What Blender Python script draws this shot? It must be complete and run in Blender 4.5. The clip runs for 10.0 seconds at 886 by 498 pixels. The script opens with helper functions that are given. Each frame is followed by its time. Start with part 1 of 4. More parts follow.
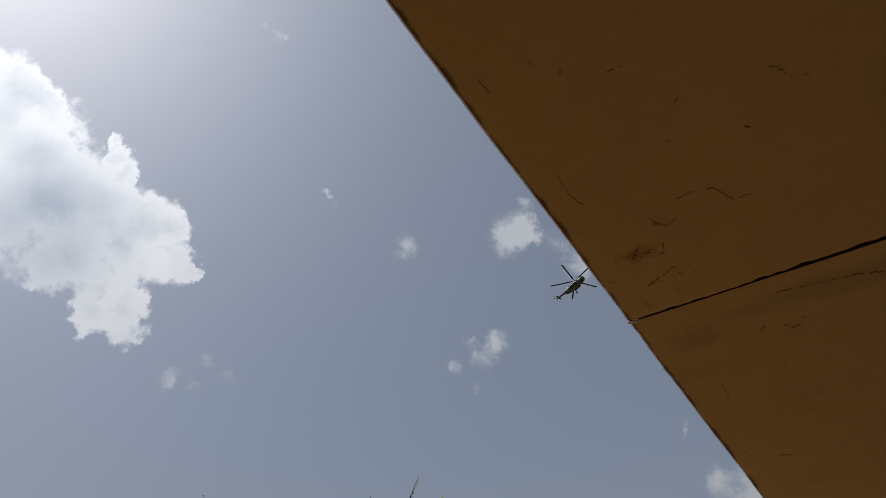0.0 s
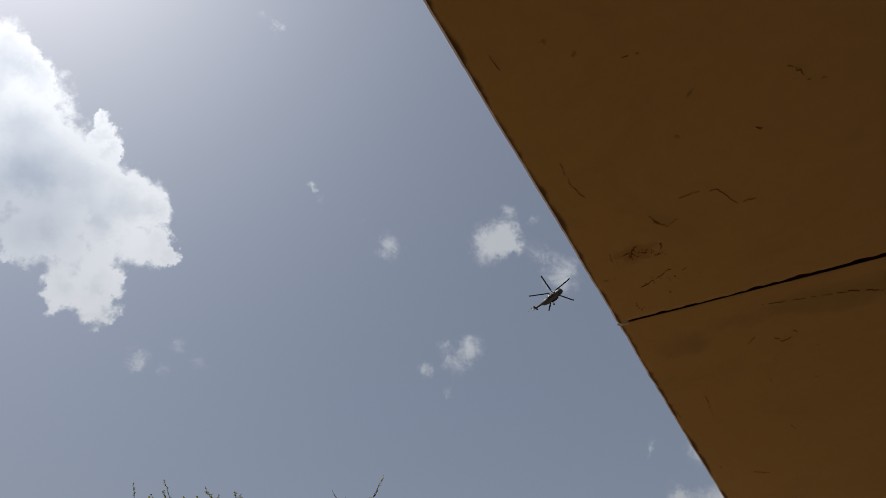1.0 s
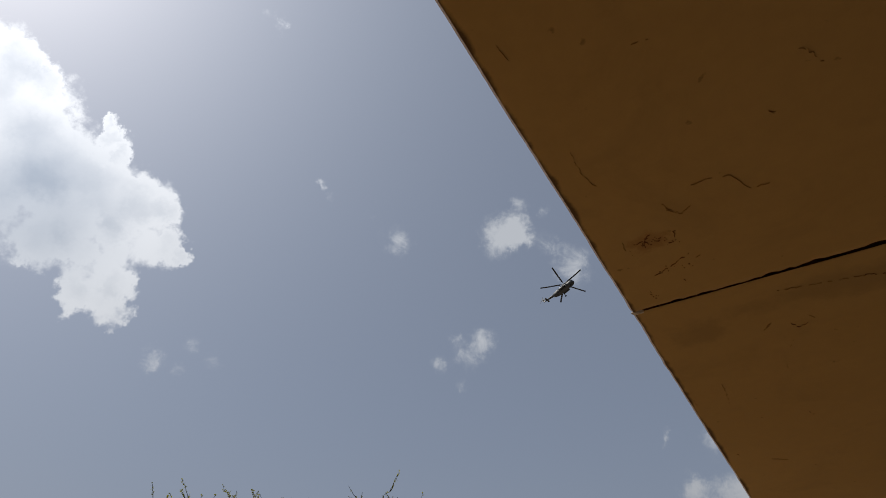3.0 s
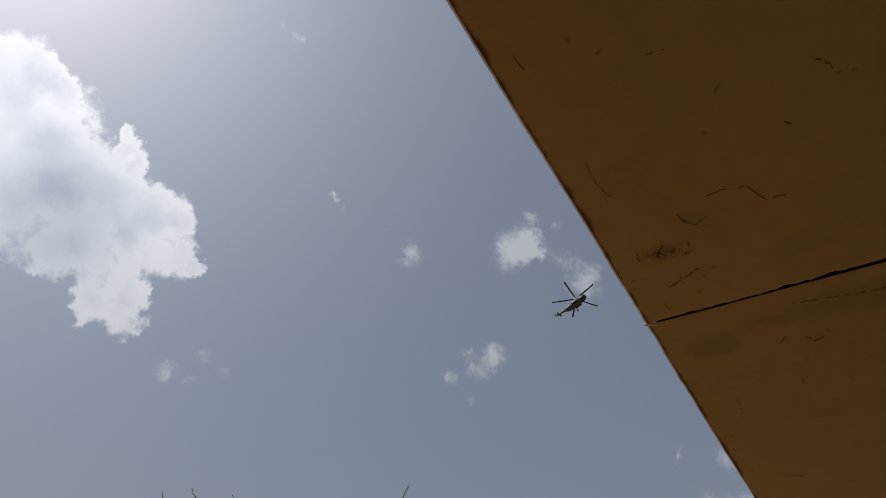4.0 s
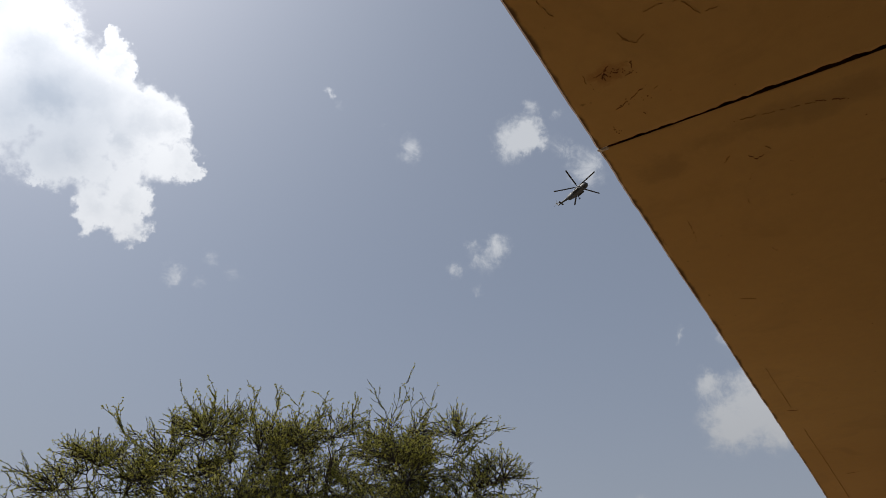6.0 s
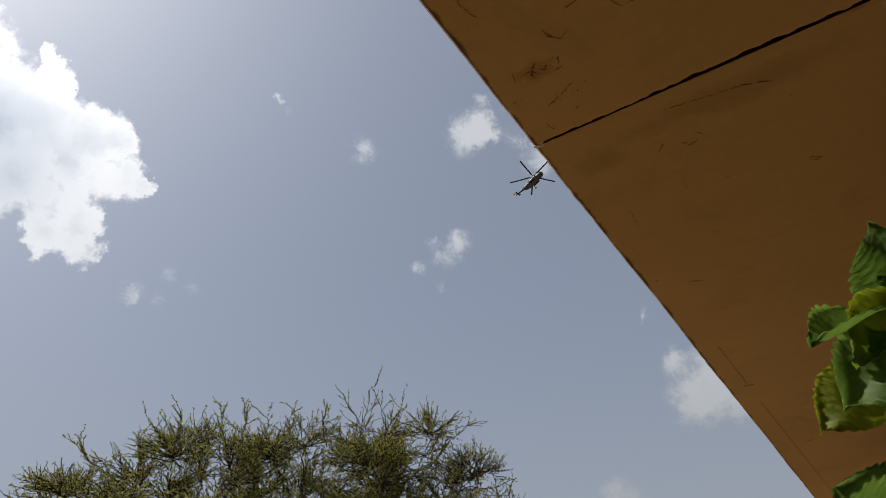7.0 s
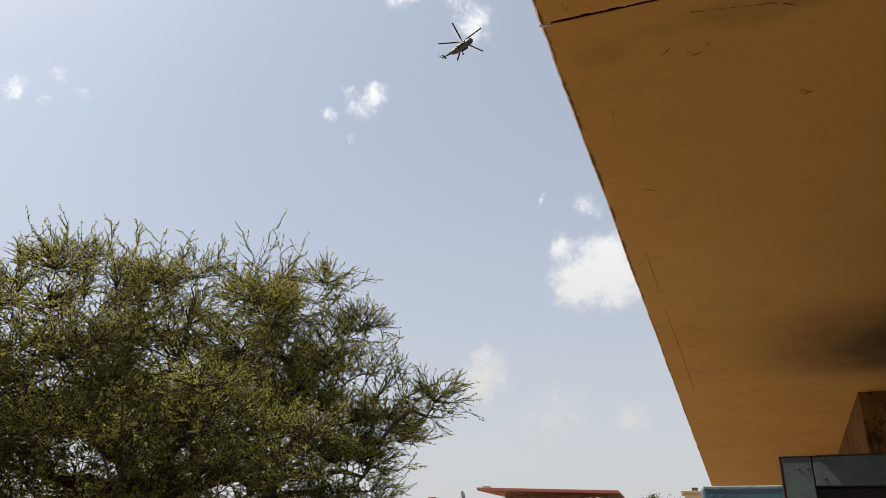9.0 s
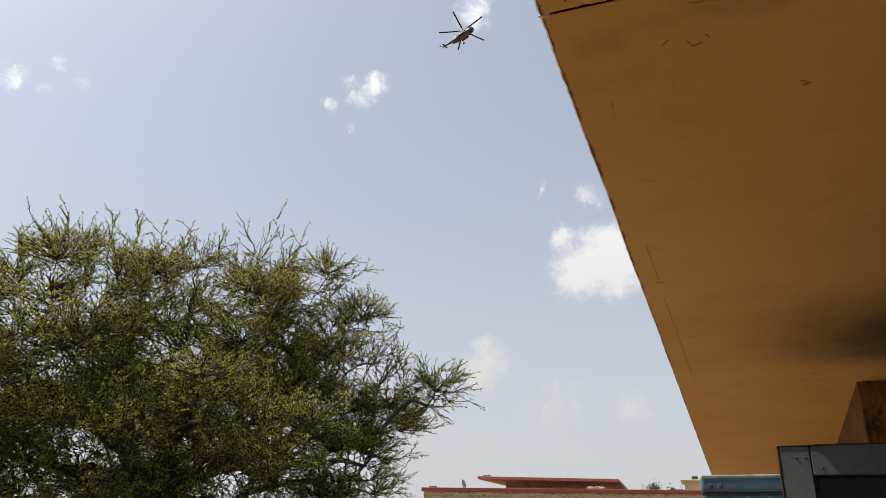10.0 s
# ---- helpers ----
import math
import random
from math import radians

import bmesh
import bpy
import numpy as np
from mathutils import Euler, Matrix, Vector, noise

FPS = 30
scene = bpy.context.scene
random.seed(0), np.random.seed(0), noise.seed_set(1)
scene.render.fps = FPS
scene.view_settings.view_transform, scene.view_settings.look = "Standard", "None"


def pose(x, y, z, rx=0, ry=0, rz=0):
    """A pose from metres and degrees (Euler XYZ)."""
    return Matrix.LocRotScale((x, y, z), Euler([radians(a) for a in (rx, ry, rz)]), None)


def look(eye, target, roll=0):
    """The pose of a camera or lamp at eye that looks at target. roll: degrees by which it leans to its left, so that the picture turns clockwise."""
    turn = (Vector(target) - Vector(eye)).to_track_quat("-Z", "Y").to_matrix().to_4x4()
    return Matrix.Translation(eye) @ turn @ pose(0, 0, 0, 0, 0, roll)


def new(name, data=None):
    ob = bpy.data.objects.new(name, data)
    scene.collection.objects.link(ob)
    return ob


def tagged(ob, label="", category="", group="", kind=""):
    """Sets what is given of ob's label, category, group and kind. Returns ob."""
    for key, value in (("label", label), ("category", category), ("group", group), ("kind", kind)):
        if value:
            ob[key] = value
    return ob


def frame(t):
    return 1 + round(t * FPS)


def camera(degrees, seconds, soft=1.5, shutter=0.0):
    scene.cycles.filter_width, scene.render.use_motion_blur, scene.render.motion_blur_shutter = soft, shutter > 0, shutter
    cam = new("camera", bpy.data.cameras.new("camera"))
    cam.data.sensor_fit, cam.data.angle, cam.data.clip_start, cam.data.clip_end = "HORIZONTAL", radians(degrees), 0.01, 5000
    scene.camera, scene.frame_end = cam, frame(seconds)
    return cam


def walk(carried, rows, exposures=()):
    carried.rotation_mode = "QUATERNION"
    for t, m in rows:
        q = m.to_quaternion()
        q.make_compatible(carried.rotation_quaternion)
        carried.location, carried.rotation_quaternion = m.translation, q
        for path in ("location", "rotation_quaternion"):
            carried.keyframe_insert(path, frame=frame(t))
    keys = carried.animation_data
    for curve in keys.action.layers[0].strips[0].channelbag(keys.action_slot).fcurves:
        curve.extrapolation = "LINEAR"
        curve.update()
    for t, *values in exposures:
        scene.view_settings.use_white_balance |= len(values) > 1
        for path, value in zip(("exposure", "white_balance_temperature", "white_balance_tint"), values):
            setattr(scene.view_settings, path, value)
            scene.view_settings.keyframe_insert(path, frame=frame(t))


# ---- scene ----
cam = camera(63.26, 10.0, soft=0.75)

# seconds, eye x y z, yaw to the left of +y, pitch up, roll
PATH = [
    (0, 0.493, -1.888, 1.603, 32.10, 40.80, -0.31),
    (0.5, 0.477, -1.859, 1.597, 32.53, 39.37, 1.49),
    (1, 0.427, -1.836, 1.603, 30.13, 41.07, 2.69),
    (1.5, 0.437, -1.832, 1.609, 28.95, 40.08, 0.66),
    (2, 0.424, -1.833, 1.606, 30.45, 39.88, 1.18),
    (2.2, 0.426, -1.833, 1.605, 30.86, 40.51, 1.88),
    (3.3, 0.417, -1.835, 1.601, 31.50, 40.66, 2.06),
    (3.5, 0.416, -1.841, 1.594, 32.38, 41.13, 2.77),
    (4, 0.414, -1.833, 1.591, 32.51, 41.58, 3.45),
    (4.2, 0.404, -1.825, 1.529, 31.80, 40.53, 5.60),
    (4.4, 0.395, -1.775, 1.477, 30.55, 37.81, 7.60),
    (4.5, 0.406, -1.792, 1.424, 30.40, 35.88, 8.30),
    (5, 0.430, -1.778, 1.406, 29.98, 34.39, 6.32),
    (5.5, 0.487, -1.777, 1.387, 30.55, 33.31, 1.95),
    (5.7, 0.508, -1.787, 1.365, 32.35, 33.12, 0.99),
    (6.8, 0.553, -1.725, 1.329, 30.94, 33.55, -0.20),
    (7, 0.575, -1.744, 1.373, 28.65, 32.82, -5.16),
    (7.1, 0.588, -1.747, 1.414, 25.80, 31.53, -9.22),
    (7.2, 0.577, -1.722, 1.469, 22.47, 30.94, -11.39),
    (7.3, 0.558, -1.707, 1.488, 22.03, 29.35, -10.54),
    (7.4, 0.525, -1.707, 1.494, 21.28, 29.25, -7.43),
    (7.5, 0.493, -1.711, 1.480, 20.40, 29.20, -3.53),
    (7.7, 0.440, -1.728, 1.467, 20.69, 25.84, -1.34),
    (8, 0.371, -1.734, 1.459, 20.70, 24.00, 0.56),
    (8.5, 0.355, -1.762, 1.473, 21.16, 23.05, 1.26),
    (9, 0.356, -1.768, 1.471, 20.63, 21.43, 0.75),
    (9.5, 0.369, -1.763, 1.470, 20.12, 21.32, 1.08),
    (10, 0.364, -1.775, 1.472, 20.69, 20.62, 0.73),
]


def heading(az, el):
    """Unit vector at az degrees left of +y and el degrees up."""
    a, e = radians(az), radians(el)
    return Vector((-math.sin(a) * math.cos(e), math.cos(a) * math.cos(e), math.sin(e)))


def step_pose(row):
    eye = Vector(row[1:4])
    return look(eye, eye + heading(row[4], row[5]), row[6])


walk(cam, [(row[0], step_pose(row)) for row in PATH],
     exposures=[(0, -0.03, 6420, 10), (1.0, 0.0, 6420, 10), (2.0, 0.1, 6420, 10), (3.3, 0.02, 6420, 10), (4.0, -0.09, 6420, 10), (4.4, -0.12, 6420, 10), (5.0, -0.12, 6420, 10), (5.5, 0.2, 6480, 10), (5.7, 0.26, 6500, 10), (6.8, 0.27, 6550, 10),
                (7.2, 0.5, 6650, 10), (7.5, 0.82, 6780, 10), (8.0, 1.06, 6900, 10), (10, 1.18, 6980, 10)])

# ---- world: hazy sky with cumulus, and the sun ----
SUN_AZ, SUN_EL = 93.0, 55.5
SUN_DIR = heading(SUN_AZ, SUN_EL)

sun = new("sun", bpy.data.lights.new("sun", "SUN"))
sun.data.energy, sun.data.angle, sun.data.color = 3.0, radians(0.6), (1.0, 0.95, 0.87)
sun.matrix_world = look(SUN_DIR * 50, (0, 0, 0))

# cloud puffs: azimuth, elevation, radius in degrees, weight
BIG_CLOUD = [(77.3, 44.0, 2.66, 1), (79.5, 41.3, 3.90, 1), (73.0, 42.5, 3.00, 1), (74.0, 38.4, 4.58, 1), (69.7, 39.9, 3.32, 1),
             (66.5, 39.0, 3.44, 1), (69.6, 35.1, 3.69, 0.6), (75.9, 35.2, 4.79, 0.4), (63.5, 39.2, 2.74, 1), (60.5, 39.7, 2.00, 1),
             (58.8, 39.5, 1.13, 1), (65.4, 42.5, 1.06, 1), (66.9, 43.6, 0.52, 1), (64.3, 42.0, 0.69, 1), (66.0, 43.0, 0.85, 1), (66.5, 44.0, 0.5, 0.9)]
BIG_CLOUD_FOOT = [(60.3, 37.0, 2.82, 1), (57.1, 36.8, 1.31, 1), (55.9, 36.5, 0.74, 1), (62.5, 33.3, 2.44, 1), (63.5, 31.4, 1.35, 1),
                  (60.4, 31.3, 1.51, 1), (60.3, 33.1, 1.20, 1), (75.8, 44.8, 1.51, 1), (73.2, 44.3, 1.21, 1), (78.7, 35.0, 4.92, 0.3),
                  (67.9, 32.2, 0.37, 0.5), (65.0, 35.3, 1.61, 0.9), (67.3, 34.1, 1.91, 0.9), (62.8, 36.6, 1.10, 0.9)]
SMALL_CLOUDS = [(25.2, 41.4, 1.41, 1), (23.0, 41.8, 1.06, 1), (24.2, 42.1, 1.32, 1), (23.2, 43.9, 0.62, 0.6), (20.2, 43.3, 0.61, 0.5),
                (20.5, 40.8, 0.96, 0.45), (17.8, 39.2, 1.55, 0.8), (18.1, 37.7, 0.94, 0.5), (19.7, 40.5, 0.70, 0.4),
                (36.1, 41.0, 1.16, 0.8), (45.0, 44.5, 0.39, 0.9), (43.6, 43.9, 0.35, 0.45), (39.2, 42.8, 0.44, 0.6), (38.6, 43.6, 0.22, 0.5)]
FAINT_CLOUDS = [(27.1, 33.3, 1.04, 0.85), (28.4, 32.3, 1.21, 0.6), (31.0, 31.4, 0.70, 0.55), (29.2, 30.1, 0.60, 0.5), (29.7, 33.5, 0.44, 0.5),
                (55.7, 28.8, 0.90, 0.7), (53.5, 28.5, 0.50, 0.4), (53.1, 30.3, 0.67, 0.4), (51.2, 29.6, 0.76, 0.3), (11.9, 25.1, 0.34, 0.55),
                (53.8, 55.1, 0.55, 0.5), (55.9, 55.5, 0.47, 0.3)]
LOW_CLOUDS = [(8.2, 19.0, 2.56, 1), (6.5, 20.7, 1.92, 1), (10.1, 18.3, 1.73, 1), (10.8, 21.4, 0.96, 1), (6.0, 18.5, 2.11, 1),
              (8.1, 24.3, 1.08, 0.8), (11.8, 25.4, 0.35, 0.5), (16.9, 11.8, 1.94, 1.0), (18.0, 10.4, 1.29, 0.7), (11.4, 8.7, 2.47, 0.62),
              (5.9, 8.4, 1.39, 0.9), (15.4, 7.4, 3.32, 0.15), (58.7, 14.6, 1.67, 0.5)]


class Nodes:
    """Short hand for building a node tree."""

    def __init__(self, tree):
        self.tree = tree

    def add(self, kind, inputs=(), **props):
        node = self.tree.nodes.new(kind)
        for key, value in props.items():
            setattr(node, key, value)
        for key, value in dict(inputs).items():
            if isinstance(value, bpy.types.NodeSocket):
                self.tree.links.new(value, node.inputs[key])
            else:
                node.inputs[key].default_value = value
        return node

    def math(self, op, a, b=0.0, c=0.0, clamp=False):
        return self.add("ShaderNodeMath", {0: a, 1: b, 2: c}, operation=op, use_clamp=clamp).outputs[0]

    def vec(self, op, a, b=(0, 0, 0), out=0, scale=None):
        node = self.add("ShaderNodeVectorMath", {0: a, 1: b}, operation=op)
        if scale is not None:
            if isinstance(scale, bpy.types.NodeSocket):
                self.tree.links.new(scale, node.inputs["Scale"])
            else:
                node.inputs["Scale"].default_value = scale
        return node.outputs[out]

    def noise(self, vector, scale, detail=4.0, rough=0.55, out="Fac", distortion=0.0):
        return self.add("ShaderNodeTexNoise", {"Vector": vector, "Scale": scale, "Detail": detail, "Roughness": rough,
                                               "Distortion": distortion}).outputs[out]

    def ramp(self, value, a, b, lo=0.0, hi=1.0, smooth=True):
        return self.add("ShaderNodeMapRange", {0: value, 1: a, 2: b, 3: lo, 4: hi},
                        interpolation_type="SMOOTHSTEP" if smooth else "LINEAR").outputs[0]

    def mix(self, fac, a, b, blend="MIX"):
        node = self.add("ShaderNodeMix", data_type="RGBA", blend_type=blend)
        for key, value in ((0, fac), (6, a), (7, b)):
            if isinstance(value, bpy.types.NodeSocket):
                self.tree.links.new(value, node.inputs[key])
            else:
                node.inputs[key].default_value = (*value, 1) if isinstance(value, tuple) and len(value) == 3 else value
        return node.outputs[2]


def cloud_group():
    """Cover of the clouds in a direction, and how deep the large cloud is there."""
    tree = bpy.data.node_groups.new("cloud_density", "ShaderNodeTree")
    tree.interface.new_socket("Vector", in_out="INPUT", socket_type="NodeSocketVector")
    tree.interface.new_socket("Density", in_out="OUTPUT", socket_type="NodeSocketFloat")
    tree.interface.new_socket("Thickness", in_out="OUTPUT", socket_type="NodeSocketFloat")
    n = Nodes(tree)
    v = n.add("NodeGroupInput").outputs[0]
    wobble = n.vec("SUBTRACT", n.noise(v, 22.0, 5.0, 0.6, "Color"), (0.5, 0.5, 0.5))
    fine = n.vec("SUBTRACT", n.noise(v, 70.0, 6.0, 0.65, "Color"), (0.5, 0.5, 0.5))
    warped = n.vec("ADD", v, n.vec("SCALE", wobble, scale=0.035))
    warped = n.vec("ADD", warped, n.vec("SCALE", fine, scale=0.030))
    tiny = n.vec("SUBTRACT", n.noise(v, 190.0, 3.0, 0.55, "Color"), (0.5, 0.5, 0.5))
    warped = n.vec("ADD", warped, n.vec("SCALE", tiny, scale=0.0045))

    def heap(puffs, outer, inner):
        total = None
        for az, el, r, w in puffs:
            far = n.vec("DISTANCE", warped, tuple(heading(az, el)), out=1)
            puff = n.ramp(far, radians(r) * outer, radians(r) * inner, 0.0, w)
            total = puff if total is None else n.math("ADD", total, puff)
        return total

    crisp = heap(BIG_CLOUD + BIG_CLOUD_FOOT, 1.25, 0.45)
    loose = heap(SMALL_CLOUDS + FAINT_CLOUDS + LOW_CLOUDS, 1.55, 0.0)
    grain = n.math("SUBTRACT", n.noise(v, 48.0, 8.0, 0.60), 0.5)
    body = n.math("MULTIPLY", n.ramp(crisp, 0.0, 0.35), n.ramp(crisp, 0.7, 1.7, 1.0, 0.25))
    dense = n.ramp(n.math("ADD", n.math("MINIMUM", crisp, 1.6), n.math("MULTIPLY", n.math("MULTIPLY", grain, 2.2), body)), 0.1, 1.1)
    wisp = n.math("SUBTRACT", n.noise(v, 34.0, 9.0, 0.68, distortion=0.6), 0.5)
    thin = n.math("ADD", loose, n.math("MULTIPLY", n.math("MULTIPLY", wisp, 2.4), n.ramp(loose, 0.0, 0.5)))
    thin = n.ramp(thin, 0.02, 1.35, 0.0, 0.88)
    out = n.add("NodeGroupOutput")
    tree.links.new(n.math("MAXIMUM", dense, thin), out.inputs[0])
    tree.links.new(crisp, out.inputs[1])
    return tree


world = bpy.data.worlds.new("world")
scene.world = world
world.use_nodes = True
world.node_tree.nodes.clear()
wn = Nodes(world.node_tree)
sky = wn.add("ShaderNodeTexSky", sky_type="NISHITA", sun_disc=False, sun_elevation=radians(SUN_EL), sun_rotation=radians(-SUN_AZ),
             altitude=200.0, air_density=1.0, dust_density=2.1, ozone_density=1.0)
way = wn.add("ShaderNodeTexCoord").outputs["Generated"]
group = cloud_group()
clouds = wn.add("ShaderNodeGroup", {0: way}, node_tree=group)
here = clouds.outputs[0]
height = wn.add("ShaderNodeSeparateXYZ", {0: way}).outputs[2]
haze = wn.mix(wn.ramp(height, 0.0, 0.55), (2.50, 2.66, 2.98), (1.93, 2.16, 2.58))
halo = wn.math("POWER", wn.ramp(wn.vec("DISTANCE", way, tuple(SUN_DIR), out=1), 1.0, 0.0, smooth=False), 3.0)
haze = wn.mix(halo, haze, (8.2, 9.2, 10.8))
hazy_sky = wn.mix(wn.ramp(height, 0.0, 0.5, 0.9, 0.70), sky.outputs[0], haze)
billow = wn.math("SUBTRACT", wn.noise(way, 26.0, 6.0, 0.55), 0.5)
shade = wn.ramp(wn.math("ADD", clouds.outputs[1], wn.math("MULTIPLY", billow, 1.3)), 0.9, 3.4)
core = wn.ramp(wn.vec("DISTANCE", way, tuple(heading(68.9, 35.9)), out=1), radians(8.0), radians(1.0))
shade = wn.math("ADD", wn.math("MULTIPLY", shade, 0.5), wn.math("MULTIPLY", core, 0.65), clamp=True)
near_sun = wn.ramp(wn.vec("DISTANCE", way, tuple(SUN_DIR), out=1), 0.78, 0.20)
far_lit = wn.mix(wn.ramp(height, 0.1, 0.62), (3.1, 3.15, 3.25), (5.1, 5.3, 5.6))
lit = wn.mix(near_sun, far_lit, (10.6, 10.8, 11.2))
dim = wn.mix(near_sun, (3.5, 3.7, 4.0), (4.7, 5.4, 6.5))
cloud = wn.mix(shade, lit, dim)
colour = wn.mix(wn.math("MULTIPLY", here, 0.96), hazy_sky, cloud)
back = wn.add("ShaderNodeBackground", {"Color": colour, "Strength": 0.1})
wn.tree.links.new(back.outputs[0], wn.add("ShaderNodeOutputWorld").inputs[0])


# ---- materials ----
def material(name, colours, rough=0.8, scale=6.0, fine=60.0, bump=0.3, bump_scale=None, metal=0.0, contrast=(0.35, 0.65),
             translucent=0.0, specular=0.4, extra=None, bump_distance=0.004):
    """Two tones mixed by coarse and fine noise, with relief; extra(n, colour, place) may lay stains on top."""
    mat = bpy.data.materials.new(name)
    mat.use_nodes = True
    n = Nodes(mat.node_tree)
    n.tree.nodes.clear()
    place = n.add("ShaderNodeTexCoord").outputs["Object"]
    coarse = n.noise(place, scale, 5.0, 0.6)
    small = n.noise(place, fine, 4.0, 0.6)
    blend = n.math("ADD", n.math("MULTIPLY", coarse, 0.65), n.math("MULTIPLY", small, 0.35))
    colour = n.mix(n.ramp(blend, *contrast), colours[0], colours[1])
    if extra:
        colour = extra(n, colour, place)
    height = n.noise(place, bump_scale or fine, 5.0, 0.65)
    normal = n.add("ShaderNodeBump", {"Height": height, "Strength": bump, "Distance": bump_distance}).outputs[0]
    roughness = n.ramp(small, 0.3, 0.7, max(rough - 0.1, 0.05), min(rough + 0.08, 1.0))
    shader = n.add("ShaderNodeBsdfPrincipled", {"Base Color": colour, "Roughness": roughness, "Metallic": metal, "Normal": normal,
                                                "Specular IOR Level": specular}).outputs[0]
    if translucent:
        glow = n.add("ShaderNodeBsdfTranslucent", {"Color": colour, "Normal": normal}).outputs[0]
        shader = n.add("ShaderNodeMixShader", {0: translucent, 1: shader, 2: glow}).outputs[0]
    n.tree.links.new(shader, n.add("ShaderNodeOutputMaterial").inputs[0])
    return mat


def blot(n, place, x, y, rx, ry, seed=0.0, rag=0.5, freq=5.0):
    """A ragged patch on the underside, about (x, y), 1 in its middle."""
    off = n.vec("MULTIPLY", n.vec("SUBTRACT", place, (x, y, 0)), (1 / rx, 1 / ry, 0))
    far = n.vec("LENGTH", off, out=1)
    rough = n.math("MULTIPLY", n.math("SUBTRACT", n.noise(n.vec("ADD", place, (seed, seed, 0)), freq, 7.0, 0.65), 0.5), rag * 2)
    return n.ramp(n.math("ADD", far, rough), 1.05, 0.25)


def soffit_stains_shade(n, colour, place):
    # soft shade by the wall corner, painted into the limewash colour
    shade_patch = blot(n, place, 2.3, 4.65, 1.85, 1.9, 3.0, 0.22, 1.2)
    colour = n.mix(n.math("MULTIPLY", shade_patch, 0.92), colour, (0.035, 0.025, 0.018))
    damp = blot(n, place, 0.62, 0.13, 0.42, 0.09, 7.0, 0.9, 9.0)
    colour = n.mix(n.math("MULTIPLY", damp, 0.24), colour, (0.10, 0.075, 0.04))
    damp = blot(n, place, 0.15, 0.2, 0.10, 0.10, 11.0, 0.9, 12.0)
    colour = n.mix(n.math("MULTIPLY", damp, 0.24), colour, (0.12, 0.08, 0.04))
    rust = blot(n, place, 0.14, -0.30, 0.07, 0.05, 5.0, 1.2, 30.0)
    colour = n.mix(n.math("MULTIPLY", rust, 0.4), colour, (0.30, 0.105, 0.030))
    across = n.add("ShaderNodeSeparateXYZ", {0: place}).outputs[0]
    # dark side of a sharpening halo, painted as a ragged band along the edge
    ragged_rim = n.math("ADD", across, n.math("MULTIPLY", n.noise(place, 7.0, 6.0, 0.65), 0.05))
    colour = n.mix(n.ramp(ragged_rim, 0.040, 0.027, 0.0, 0.85), colour, (0.06, 0.024, 0.010))
    patch = n.ramp(n.noise(place, 2.6, 6.0, 0.62, distortion=0.8), 0.52, 0.68)
    colour = n.mix(n.math("MULTIPLY", patch, 0.13), colour, (0.20, 0.125, 0.05))
    speck = n.ramp(n.noise(place, 24.0, 3.0, 0.5), 0.72, 0.80)
    return n.mix(n.math("MULTIPLY", speck, 0.45), colour, (0.10, 0.055, 0.02))


def streaks(n, colour, place):
    run = n.noise(n.vec("MULTIPLY", place, (5.0, 5.0, 1.6)), 1.0, 9.0, 0.75, distortion=2.5)
    return n.mix(n.math("MULTIPLY", n.ramp(run, 0.44, 0.60), 0.9), colour, (0.035, 0.02, 0.010))


def rubbed(n, colour, place):
    worn = n.ramp(n.noise(place, 14.0, 8.0, 0.7), 0.60, 0.72)
    return n.mix(n.math("MULTIPLY", worn, 0.7), colour, (0.09, 0.055, 0.04))


def courses(n, colour, place):
    """Stone courses too far off to build."""
    axes = n.add("ShaderNodeSeparateXYZ", {0: n.vec("ADD", place, n.vec("SCALE", n.noise(place, 2.5, 3.0, 0.6, "Color"), scale=0.30))})
    brick = n.add("ShaderNodeTexBrick", {"Vector": n.add("ShaderNodeCombineXYZ", {0: axes.outputs[0], 1: axes.outputs[2]}).outputs[0], "Scale": 1.0, "Mortar Size": 0.02,
                                         "Brick Width": 0.42, "Row Height": 0.19, "Color1": (0.50, 0.36, 0.22, 1),
                                         "Color2": (0.24, 0.15, 0.09, 1), "Mortar": (0.55, 0.48, 0.38, 1)}).outputs[0]
    return n.mix(0.75, colour, brick)


M_SOFFIT = material("ochre_limewash", ((0.520, 0.293, 0.091), (0.572, 0.328, 0.107)), 0.9, 0.7, 22.0, 0.10, 60.0, extra=soffit_stains_shade, specular=0.2)
M_CONCRETE = material("raw_concrete", ((0.30, 0.26, 0.21), (0.20, 0.17, 0.13)), 0.95, 5.0, 50.0, 0.5)
M_CRACK = material("dark_crack", ((0.10, 0.038, 0.016), (0.15, 0.060, 0.024)), 0.95, 20.0, 120.0, 0.6, specular=0.1)
M_SCAR = material("brown_scar", ((0.47, 0.255, 0.078), (0.37, 0.195, 0.060)), 0.95, 20.0, 120.0, 0.6, specular=0.1)
M_RUSTY = material("rusted_scar", ((0.27, 0.120, 0.040), (0.17, 0.068, 0.024)), 0.95, 20.0, 120.0, 0.6, specular=0.1)
# bright sunlit rim of the slab edge, put into this pale colour
M_LIP = material("lip_highlight", ((0.86, 0.72, 0.66), (0.74, 0.58, 0.50)), 0.9, 6.0, 60.0, 0.3)
M_CHIP = material("fresh_chip", ((0.80, 0.68, 0.54), (0.66, 0.50, 0.34)), 0.95, 30.0, 120.0, 0.5)
M_WALL = material("ochre_wall", ((0.26, 0.135, 0.044), (0.14, 0.07, 0.026)), 0.92, 2.0, 40.0, 0.4, extra=streaks, specular=0.2)
